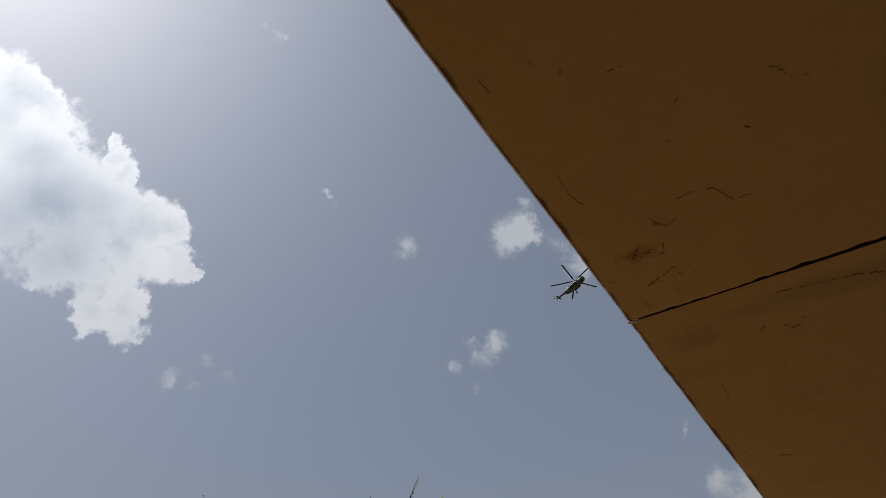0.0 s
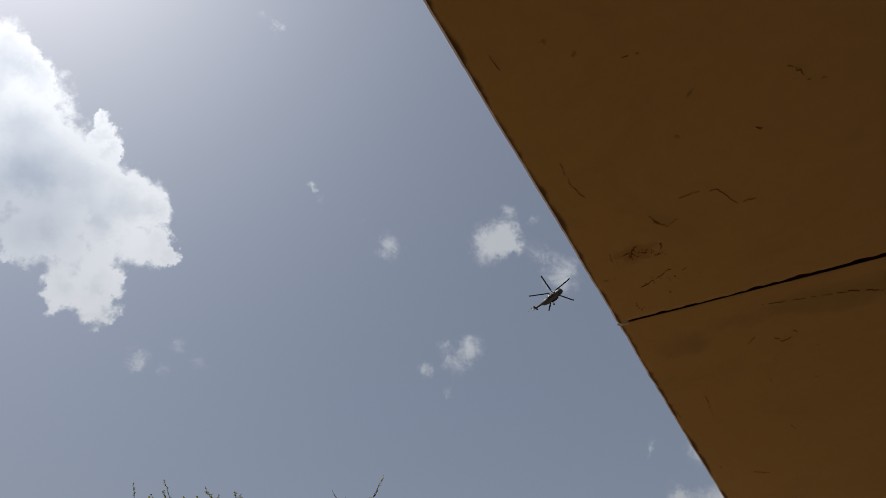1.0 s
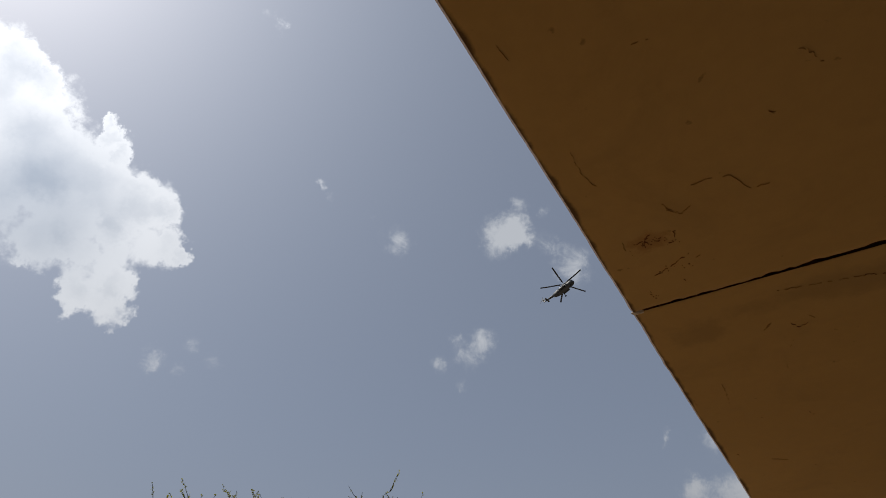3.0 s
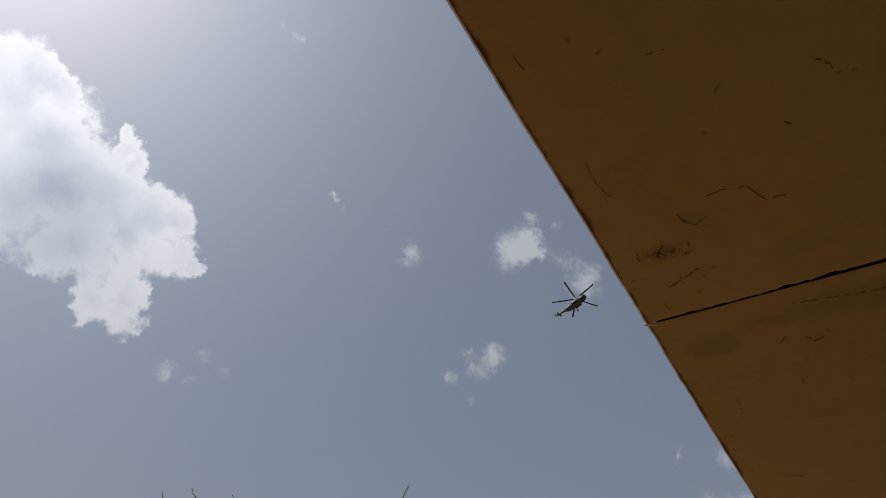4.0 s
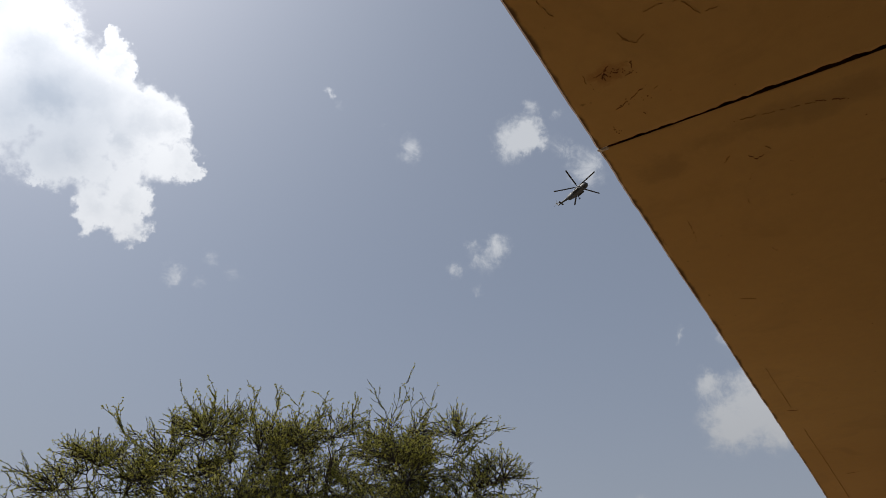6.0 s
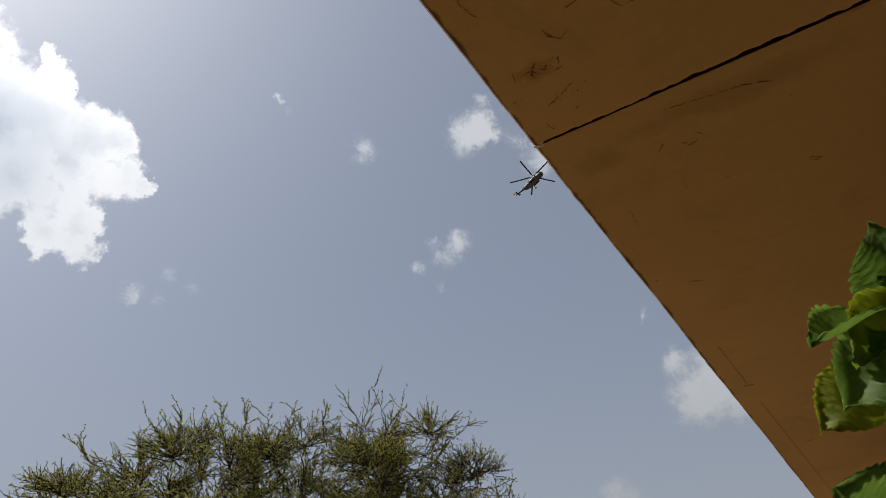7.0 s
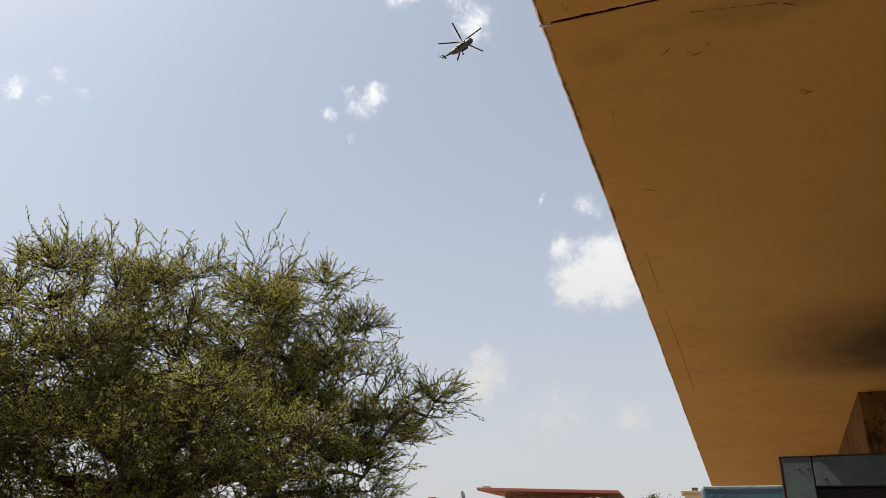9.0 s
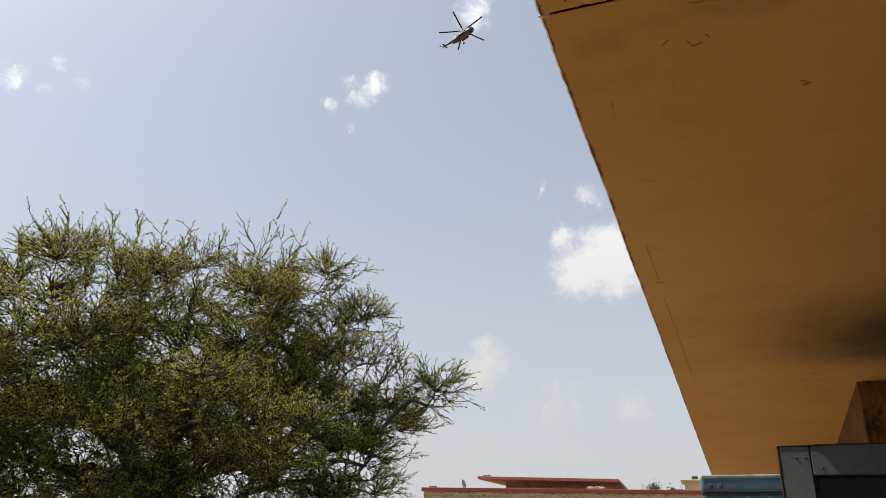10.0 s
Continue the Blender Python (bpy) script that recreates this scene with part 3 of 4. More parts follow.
# ---- steel cabinets standing under the canopy ----
def grey_cabinet():
    m = pose(0.608, 1.935, 0.10, 0, 0, -9.0)
    ob = empty("steel_cabinet", m, "tall grey-painted steel cabinet with rusty edges under the canopy", "cabinet")
    w, d, h = 0.92, 0.48, 1.70
    bm = bmesh.new()
    box(bm, 0.0, w, 0.03, d, 0.0, h - 0.004, 0.004)
    part("body", bm, M_GREY, ob)
    for name, x0, x1, z0, z1 in (("stile", 0.004, 0.128, 0.03, h), ("stile", w - 0.128, w - 0.004, 0.03, h),
                                 ("top_rail", 0.131, w - 0.131, h - 0.125, h), ("bottom_rail", 0.131, w - 0.131, 0.03, 0.15)):
        bm = bmesh.new()
        box(bm, x0, x1, -0.012, 0.028, z0, z1, 0.004)
        part(name, bm, M_GREY, ob)
    bm = bmesh.new()
    box(bm, 0.140, w - 0.140, 0.012, 0.028, 0.16, h - 0.135, 0.004)
    door = part("door_panel", bm, M_GLASS, ob, "dark glazed door panel reflecting the yard")
    bm = bmesh.new()
    box(bm, w - 0.22, w - 0.19, -0.03, 0.010, 0.85, 0.98, 0.006)
    part("handle", bm, M_RUST, door, "rusted pull handle")
    bm = bmesh.new()
    box(bm, -0.006, 0.0025, -0.014, 0.05, 0.0, h + 0.003, 0.002)
    part("edge_strip", bm, M_RUST, ob, "rusty corner edge")
    bm = bmesh.new()
    box(bm, -0.004, w + 0.004, -0.016, d, h + 0.0005, h + 0.006, 0.002)
    part("top_sheet", bm, M_RUST, ob, "rust-edged top sheet")
    for x in (0.07, 0.108, 0.17):
        bm = bmesh.new()
        bmesh.ops.create_cone(bm, cap_ends=True, segments=10, radius1=0.006, radius2=0.004, depth=0.004)
        bmesh.ops.transform(bm, matrix=pose(x, -0.0138, h - 0.05 - 0.15 * (x == 0.17) * 0.3, 90, 0, 0), verts=bm.verts)
        part("rivet", bm, M_DARK, ob)
    return ob


def blue_cabinet():
    m = pose(0.238, 2.42, 0.10, 0, 0, -3.0)
    ob = empty("cooler_cabinet", m, "blue-painted steel cooler cabinet with rounded shoulders and bolts", "cabinet")
    w, d, h = 0.78, 0.55, 1.605
    bm = bmesh.new()
    box(bm, 0.0, w, 0.0, d, h - 0.086, h, 0.022)
    top = part("top_band", bm, M_BLUE, ob, smooth=False)
    bm = bmesh.new()
    box(bm, 0.012, w - 0.012, -0.002, d - 0.012, h - 0.016, h + 0.003, 0.006)
    part("lid", bm, M_BLUE_WORN, ob, "chalky worn top edge")
    bm = bmesh.new()
    box(bm, 0.006, w - 0.006, 0.006, d - 0.006, h - 0.094, h - 0.0865)
    part("seam", bm, M_DARK, ob)
    bm = bmesh.new()
    box(bm, 0.004, w - 0.004, 0.012, d - 0.004, 0.12, h - 0.0945, 0.006)
    body = part("body", bm, M_BLUE, ob)
    x = 0.012
    while x < w - 0.03:
        bm = bmesh.new()
        box(bm, x, x + 0.020, 0.002, 0.0118, 0.16, h - 0.10, 0.004)
        part("rib", bm, M_BLUE, body)
        x += 0.105
    for fx in (0.03, w - 0.07):
        for fy in (0.05, d - 0.09):
            bm = bmesh.new()
            box(bm, fx, fx + 0.04, fy, fy + 0.04, 0.0, 0.119, 0.003)
            part("leg", bm, M_BLUE, ob)
    for x in (0.052, 0.100):
        bm = bmesh.new()
        bmesh.ops.create_cone(bm, cap_ends=True, segments=16, radius1=0.0125, radius2=0.0115, depth=0.003)
        bmesh.ops.create_cone(bm, cap_ends=True, segments=6, radius1=0.0085, radius2=0.0075, depth=0.009, matrix=Matrix.Translation((0, 0, 0.0062)))
        bmesh.ops.transform(bm, matrix=pose(x, -0.0015, h - 0.052, 90, 0, 0), verts=bm.verts)
        part("bolt", bm, M_BLUE, top)
    return ob


grey_cabinet()
blue_cabinet()


# ---- thorn tree ----
# lobes of the crown: centre and radius
LOBES = [(-12.37, 9.49, 5.32, 2.36), (-11.06, 11.48, 5.62, 2.16), (-9.25, 12.24, 5.80, 2.10), (-7.71, 12.62, 4.70, 1.72),
         (-6.54, 13.21, 4.10, 1.05), (-5.75, 13.56, 4.02, 0.55), (-8.37, 10.42, 2.87, 1.78), (-11.57, 9.62, 2.87, 2.25),
         (-13.76, 7.69, 4.0, 2.2), (-7.26, 12.86, 2.49, 1.0),
         (-11.58, 8.11, 4.17, 1.85), (-12.48, 7.76, 2.91, 1.60),
         (-11.19, 9.30, 1.54, 1.40), (-9.70, 10.66, 1.62, 1.76), (-7.99, 11.87, 1.65, 1.15), (-9.57, 8.51, 2.52, 1.35), (-6.62, 12.6, 2.85, 0.5),
         (-7.25, 9.60, 2.95, 0.95), (-8.17, 8.80, 3.25, 0.90)]


class Wood:
    """Collects tapered tubes as vertex and face arrays."""

    def __init__(self):
        self.rows, self.quads, self.count = [], [], 0

    def limb(self, pts, r0, r1, sides):
        pts = np.asarray(pts, float)
        n = len(pts)
        along = np.concatenate([pts[1:2] - pts[:1], pts[2:] - pts[:-2], pts[-1:] - pts[-2:-1]])
        x, y, z = along.T
        side = np.stack([y * 0.93 - z * 0.2, z * 0.3 - x * 0.93, x * 0.2 - y * 0.3], 1)
        side /= np.sqrt((side ** 2).sum(1, keepdims=True)) + 1e-9
        along = along / (np.sqrt((along ** 2).sum(1, keepdims=True)) + 1e-9)
        ax, ay, az = along.T
        sx, sy, sz = side.T
        up = np.stack([ay * sz - az * sy, az * sx - ax * sz, ax * sy - ay * sx], 1)
        a = np.arange(sides) * (2 * math.pi / sides)
        r = np.linspace(r0, r1, n)[:, None, None]
        ring = pts[:, None] + (side[:, None] * np.cos(a)[None, :, None] + up[:, None] * np.sin(a)[None, :, None]) * r
        self.rows.append(ring.reshape(-1, 3))
        k = np.arange(sides)
        low = self.count + (np.arange(n - 1) * sides)[:, None]
        self.quads.append(np.stack([low + k, low + (k + 1) % sides, low + sides + (k + 1) % sides, low + sides + k], 2).reshape(-1, 4))
        self.count += n * sides

    @property
    def verts(self):
        return np.concatenate(self.rows)

    @property
    def faces(self):
        return np.concatenate(self.quads)


def bend(rnd, a, b, count, wild, sag=0.0):
    """A wandering line from a to b."""
    a, b = np.asarray(a, float), np.asarray(b, float)
    far = np.linalg.norm(b - a)
    f = np.linspace(0, 1, count)[:, None]
    line = a + (b - a) * f
    off = rnd.normal(0, 1, (count, 3)).cumsum(0)
    off -= off[0] + (off[-1] - off[0]) * f
    line += off * far * wild / math.sqrt(count)
    line[:, 2] += sag * far * np.sin(np.pi * f[:, 0])
    return line


def thorn_tree():
    rnd = np.random.default_rng(21)
    base = np.array([-10.6, 10.6, 0.0])
    ob = empty("thorn_tree", pose(*base), "thorn tree with fine olive-green leaves and bare twig tips", "tree")
    wood, twigs = Wood(), Wood()
    nodes, rad = [], []

    def keep(line, r0, r1):
        for i, p in enumerate(line):
            nodes.append(p)
            rad.append(r0 + (r1 - r0) * i / (len(line) - 1))

    fork = base + (0.15, -0.1, 1.7)
    line = bend(rnd, base, fork, 8, 0.05)
    wood.limb(line, 0.24, 0.17, 10)
    keep(line[5:], 0.18, 0.17)
    lobes = np.array(LOBES)
    for c in lobes:
        end = c[:3] + (0, 0, -0.25 * c[3])
        line = bend(rnd, fork + rnd.normal(0, 0.08, 3), end, 14, 0.10, 0.08)
        wood.limb(line, 0.115, 0.035, 7)
        keep(line, 0.115, 0.035)

    def inside(count, low, high):
        """Points in the lobes, between two shares of their radius, and no deeper in another lobe than that."""
        out = []
        weights = lobes[:, 3] ** 2
        while len(out) < count:
            c = lobes[rnd.choice(len(lobes), p=weights / weights.sum())]
            d = rnd.normal(0, 1, 3)
            d /= np.linalg.norm(d)
            p = c[:3] + d * c[3] * rnd.uniform(low, high)
            depth = (np.linalg.norm(lobes[:, :3] - p, axis=1) / lobes[:, 3]).min()
            if depth >= low * 0.9 and p[2] > 1.2:
                out.append(p)
        return np.array(out)

    def nearest(p, span):
        known = np.array(nodes[:span])
        far = np.linalg.norm(known - p, axis=1) + 0.8 * np.maximum(known[:, 2] - p[2], 0)
        return int(far.argmin())

    span = len(nodes)
    for p in inside(170, 0.35, 0.75):
        i = nearest(p, span)
        line = bend(rnd, nodes[i], p, 9, 0.13, 0.05)
        r = min(rad[i] * 0.7, 0.04)
        wood.limb(line, r, 0.015, 5)
        keep(line[2:], r, 0.010)
    span = len(nodes)
    known = np.array(nodes)
    leaf_at, leaf_dir = [], []

    def shoot(a, b, r, leafy, count=6):
        line = bend(rnd, a, b, count, 0.10, rnd.uniform(-0.04, 0.06))
        twigs.limb(line, r, 0.0042, 3)
        length = np.linalg.norm(b - a)
        k = rnd.uniform(0.10, 1.0, int(length * leafy)) * (count - 1)
        i = np.minimum(k.astype(int), count - 2)
        along = (line[1:] - line[:-1])[i]
        leaf_at.append(line[i] + along * (k - i)[:, None])
        leaf_dir.append(along / (np.linalg.norm(along, axis=1)[:, None] + 1e-9))
        return line

    def spray(a, p, leafy):
        """A twig with side shoots."""
        main = shoot(a, p, 0.014, leafy * 0.5, 7)
        out = (p - a) / (np.linalg.norm(p - a) + 1e-9)
        for k in range(rnd.integers(5, 9)):
            q = main[rnd.integers(2, 7)]
            d = out * 0.9 + rnd.normal(0, 0.45, 3) + (0, 0, 0.10)
            d /= np.linalg.norm(d)
            shoot(q, q + d * rnd.uniform(0.20, 0.52), 0.0082, leafy)

    # flat clumps of foliage on the ends of the branches
    clumps = np.concatenate([inside(150, 0.6, 0.95), inside(36, 0.25, 0.6)])
    tips = []
    for c in clumps:
        i = int((np.linalg.norm(known - c, axis=1) + 0.6 * np.maximum(known[:, 2] - c[2], 0)).argmin())
        foot = c - (0, 0, 0.18)
        line = bend(rnd, known[i], foot, 7, 0.10, 0.04)
        wood.limb(line, min(rad[i], 0.026), 0.013, 5)
        keep(line[2:], 0.02, 0.009)
        d = rnd.normal(0, 1, (18, 3))
        d /= np.linalg.norm(d, axis=1)[:, None]
        d *= rnd.uniform(0.45, 1.0, (18, 1))
        d[:, 2] = np.abs(d[:, 2]) * 0.9 - 0.25
        tips.append(c + d * np.array((1.0, 1.0, 0.60)) * rnd.uniform(0.75, 1.2))
    known, rad = np.array(nodes), np.array(rad)
    tips = np.concatenate([*tips, inside(1200, 0.7, 1.0), inside(260, 0.2, 0.70)])
    for p in tips:
        far = np.linalg.norm(known - p, axis=1) + 0.6 * np.maximum(known[:, 2] - p[2], 0)
        i = int(far.argmin())
        a = known[i]
        if np.linalg.norm(p - a) > 0.9:
            a = p + (a - p) * (0.9 / np.linalg.norm(p - a))
            line = bend(rnd, known[i], a, 5, 0.08)
            wood.limb(line, 0.012, 0.008, 4)
        spray(a, p, 19.0)
    # long thin shoots that stand out of the crown
    for tip, root, leafy in TWIG_TIPS:
        tip, root = np.array(tip), np.array(root)
        tip = root + (tip - root) * 0.93
        main = shoot(root, tip, 0.015, 26.0, 9)
        for k in range(9):
            q = main[rnd.integers(2, 9)]
            d = (tip - root) / np.linalg.norm(tip - root) + rnd.normal(0, 0.42, 3)
            d /= np.linalg.norm(d)
            shoot(q, q + d * rnd.uniform(0.2, 0.6), 0.0085, leafy)
    # leaves: small pointed blades in pairs of tufts
    at, way = np.concatenate(leaf_at), np.concatenate(leaf_dir)
    reps = 2
    at = np.repeat(at, reps, 0) + rnd.normal(0, 0.007, (len(at) * reps, 3))
    way = np.repeat(way, reps, 0)
    n = len(at)
    d = way * 0.6 + rnd.normal(0, 0.55, (n, 3)) + (0, 0, 0.1)
    d /= np.linalg.norm(d, axis=1)[:, None]
    side = np.cross(d, rnd.normal(0, 1, (n, 3)))
    side /= np.linalg.norm(side, axis=1)[:, None] + 1e-9
    size = rnd.uniform(0.030, 0.060, (n, 1))
    root, tip = at, at + d * size
    mid = at + d * size * 0.5
    verts = np.stack([root, mid + side * size * 0.25, tip, mid - side * size * 0.25], 1).reshape(-1, 3) - base
    faces = np.arange(n * 4).reshape(-1, 4)
    raw("trunk", wood.verts - base, wood.faces, M_BARK, ob)
    tagged(raw("brushwood", twigs.verts - base, twigs.faces, M_TWIG, ob), kind="stuff")
    tagged(raw("crown", verts, faces, M_LEAF, ob), kind="stuff")
    return ob


TWIG_TIPS = [((-9.31, 12.20, 8.57), (-9.56, 12.02, 6.45), 14),
             ((-9.99, 11.71, 8.36), (-9.73, 11.90, 6.58), 14),
             ((-8.74, 12.58, 8.08), (-9.19, 12.29, 6.50), 14),
             ((-7.30, 13.40, 7.37), (-8.25, 12.88, 6.01), 40),
             ((-6.73, 13.12, 6.15), (-7.75, 12.59, 5.36), 40),
             ((-4.72, 13.92, 3.98), (-5.95, 13.47, 3.80), 14),
             ((-5.24, 13.74, 4.71), (-6.43, 13.26, 4.23), 40),
             ((-6.04, 13.43, 2.81), (-6.93, 13.02, 2.49), 40),
             ((-13.20, 8.47, 7.72), (-12.56, 9.27, 6.45), 40),
             ((-13.39, 8.22, 7.15), (-12.76, 9.03, 6.40), 40),
             ((-12.72, 9.08, 7.85), (-12.50, 9.34, 6.60), 40),
             ((-12.10, 9.78, 7.87), (-12.06, 9.83, 6.72), 40),
             ((-11.32, 10.58, 7.94), (-11.30, 10.59, 6.75), 40),
             ((-10.91, 10.94, 7.96), (-10.94, 10.92, 6.81), 40),
             ((-10.29, 11.48, 8.16), (-10.28, 11.48, 6.92), 40),
             ((-11.76, 10.14, 7.83), (-11.74, 10.16, 6.79), 40),
             ((-13.96, 7.14, 7.13), (-13.34, 8.07, 6.17), 34)]
thorn_tree()


# ---- leafy shrub close to the eye ----
def leaf_blade(base, tip, face, width, fold, curl, mat, parent, seed):
    """A toothed ovate leaf from base to tip, its upper side towards face."""
    rnd = random.Random(seed)
    base, tip = Vector(base), Vector(tip)
    along = tip - base
    length = along.length
    along.normalize()
    side = along.cross(Vector(face)).normalized()
    up = side.cross(along).normalized()
    bm = bmesh.new()
    rows, cols, teeth = 44, 10, 11
    grid = []
    for i in range(rows + 1):
        u = i / rows
        half = width * 0.5 * (math.sin(math.pi * min(u ** 0.72, 1.0)) ** 0.8 if 0 < u < 1 else 0.0)
        half = max(half, 0.0012)
        half *= 1 + 0.10 * ((u * teeth) % 1.0 - 0.5) + 0.02 * rnd.uniform(-1, 1)
        row = []
        for k in range(cols + 1):
            v = k / cols * 2 - 1
            vein = 0.0012 * math.sin((u * 9 - abs(v) * 2.2) * 2 * math.pi) * abs(v) ** 0.5
            lift = fold * abs(v) * half - curl * length * u * u + 0.004 * math.sin(5 * u + 3 * v + seed) + vein
            row.append(bm.verts.new(base + along * (u * length * (1 - 0.12 * abs(v) ** 2 * (u > 0.5) * (u - 0.5))) + side * (v * half) + up * lift))
        grid.append(row)
    for a, b in zip(grid, grid[1:]):
        for k in range(cols):
            bm.faces.new((a[k], a[k + 1], b[k + 1], b[k]))
    bmesh.ops.solidify(bm, geom=bm.faces[:], thickness=0.0004)
    ob = part("leaf", bm, mat, parent, smooth=True)
    return ob


def shrub():
    ob = empty("leafy_shrub", pose(0.74, -1.02, 0.0), "bright green leafy shrub with toothed broad leaves", "shrub")
    ob_inv = ob.matrix_world.inverted()
    stem_pts = [Vector(p) for p in ((0.74, -1.02, 0.0), (0.735, -1.00, 0.5), (0.725, -1.03, 0.95), (0.73, -1.06, 1.3), (0.715, -1.09, 1.52), (0.705, -1.11, 1.66))]
    bm = bmesh.new()
    tube(bm, [ob_inv @ p for p in stem_pts], [0.011, 0.010, 0.008, 0.006, 0.0045, 0.002], 8)
    part("stem", bm, M_STEM, ob, smooth=True)
    for k, (base, tip, face, width, fold, curl, shade) in enumerate(SHRUB_LEAVES):
        mat = (M_BROAD, M_BROAD_YOUNG)[shade]
        leaf_blade(ob_inv @ Vector(base), ob_inv @ Vector(tip), face, width, fold, curl, mat, ob, k + 1)
        root = min(stem_pts[2:], key=lambda p: (p - Vector(base)).length)
        bm = bmesh.new()
        mid = (root + Vector(base)) / 2 + Vector((0, 0, -0.006))
        tube(bm, [ob_inv @ root, ob_inv @ mid, ob_inv @ Vector(base)], [0.0022, 0.0018, 0.0014], 6)
        part("petiole", bm, M_STEM, ob, smooth=True)
    return ob


M_STEM = material("green_stem", ((0.12, 0.17, 0.05), (0.16, 0.15, 0.06)), 0.7, 20.0, 120.0, 0.3)
M_BROAD = leaf_material("broad_leaf", (0.15, 0.27, 0.045), (0.23, 0.36, 0.06), 0.5, island=False, rough=0.5, scale=30.0)
M_BROAD_YOUNG = leaf_material("young_leaf", (0.24, 0.31, 0.015), (0.38, 0.42, 0.025), 0.55, island=False, rough=0.5, scale=30.0)
SHRUB_LEAVES = [((0.628, -1.177, 1.589), (0.568, -1.218, 1.577), (-0.64, -0.98, 0.59), 0.070, 0.35, 0.10, 0),
                ((0.649, -1.172, 1.603), (0.589, -1.199, 1.559), (-0.28, -0.98, 0.20), 0.055, 0.30, 0.12, 1),
                ((0.644, -1.140, 1.601), (0.637, -1.174, 1.667), (-0.41, -0.95, 0.42), 0.058, 0.45, 0.05, 0),
                ((0.654, -1.143, 1.609), (0.664, -1.160, 1.662), (-0.44, -0.95, 0.02), 0.055, 0.50, 0.00, 0),
                ((0.603, -1.110, 1.569), (0.551, -1.126, 1.534), (-0.00, -1.19, 0.16), 0.060, 0.25, 0.10, 1),
                ((0.628, -1.182, 1.560), (0.572, -1.190, 1.531), (-0.04, -0.99, 0.26), 0.075, 0.30, 0.10, 0),
                ((0.653, -1.175, 1.562), (0.607, -1.165, 1.518), (-0.09, -0.99, 0.27), 0.075, 0.30, 0.10, 0),
                ((0.668, -1.148, 1.620), (0.704, -1.165, 1.653), (-0.18, -0.94, 0.12), 0.070, 0.30, 0.10, 1),
                ((0.579, -1.101, 1.467), (0.548, -1.127, 1.492), (-0.02, -0.97, 0.26), 0.065, 0.30, 0.10, 0),
                ((0.656, -1.158, 1.580), (0.686, -1.157, 1.548), (-0.16, -0.97, 0.24), 0.075, 0.30, 0.10, 0)]
shrub()


# ---- helicopter ----
def ring_body(bm, stations, sides=20):
    """Skin over elliptic stations: x, half width, z low, z high."""
    rings = []
    for x, w, lo, hi in stations:
        mid, half = (lo + hi) / 2, (hi - lo) / 2
        rings.append([bm.verts.new((x, w * math.copysign(abs(math.cos(a)) ** 0.75, math.cos(a)), mid + half * math.copysign(abs(math.sin(a)) ** 0.75, math.sin(a))))
                      for a in (2 * math.pi * (k + 0.5) / sides for k in range(sides))])
    for a, b in zip(rings, rings[1:]):
        for k in range(sides):
            bm.faces.new((a[k], a[(k + 1) % sides], b[(k + 1) % sides], b[k]))
    bm.faces.new(rings[0])
    bm.faces.new(rings[-1][::-1])
    bmesh.ops.recalc_face_normals(bm, faces=bm.faces[:])
    return bm


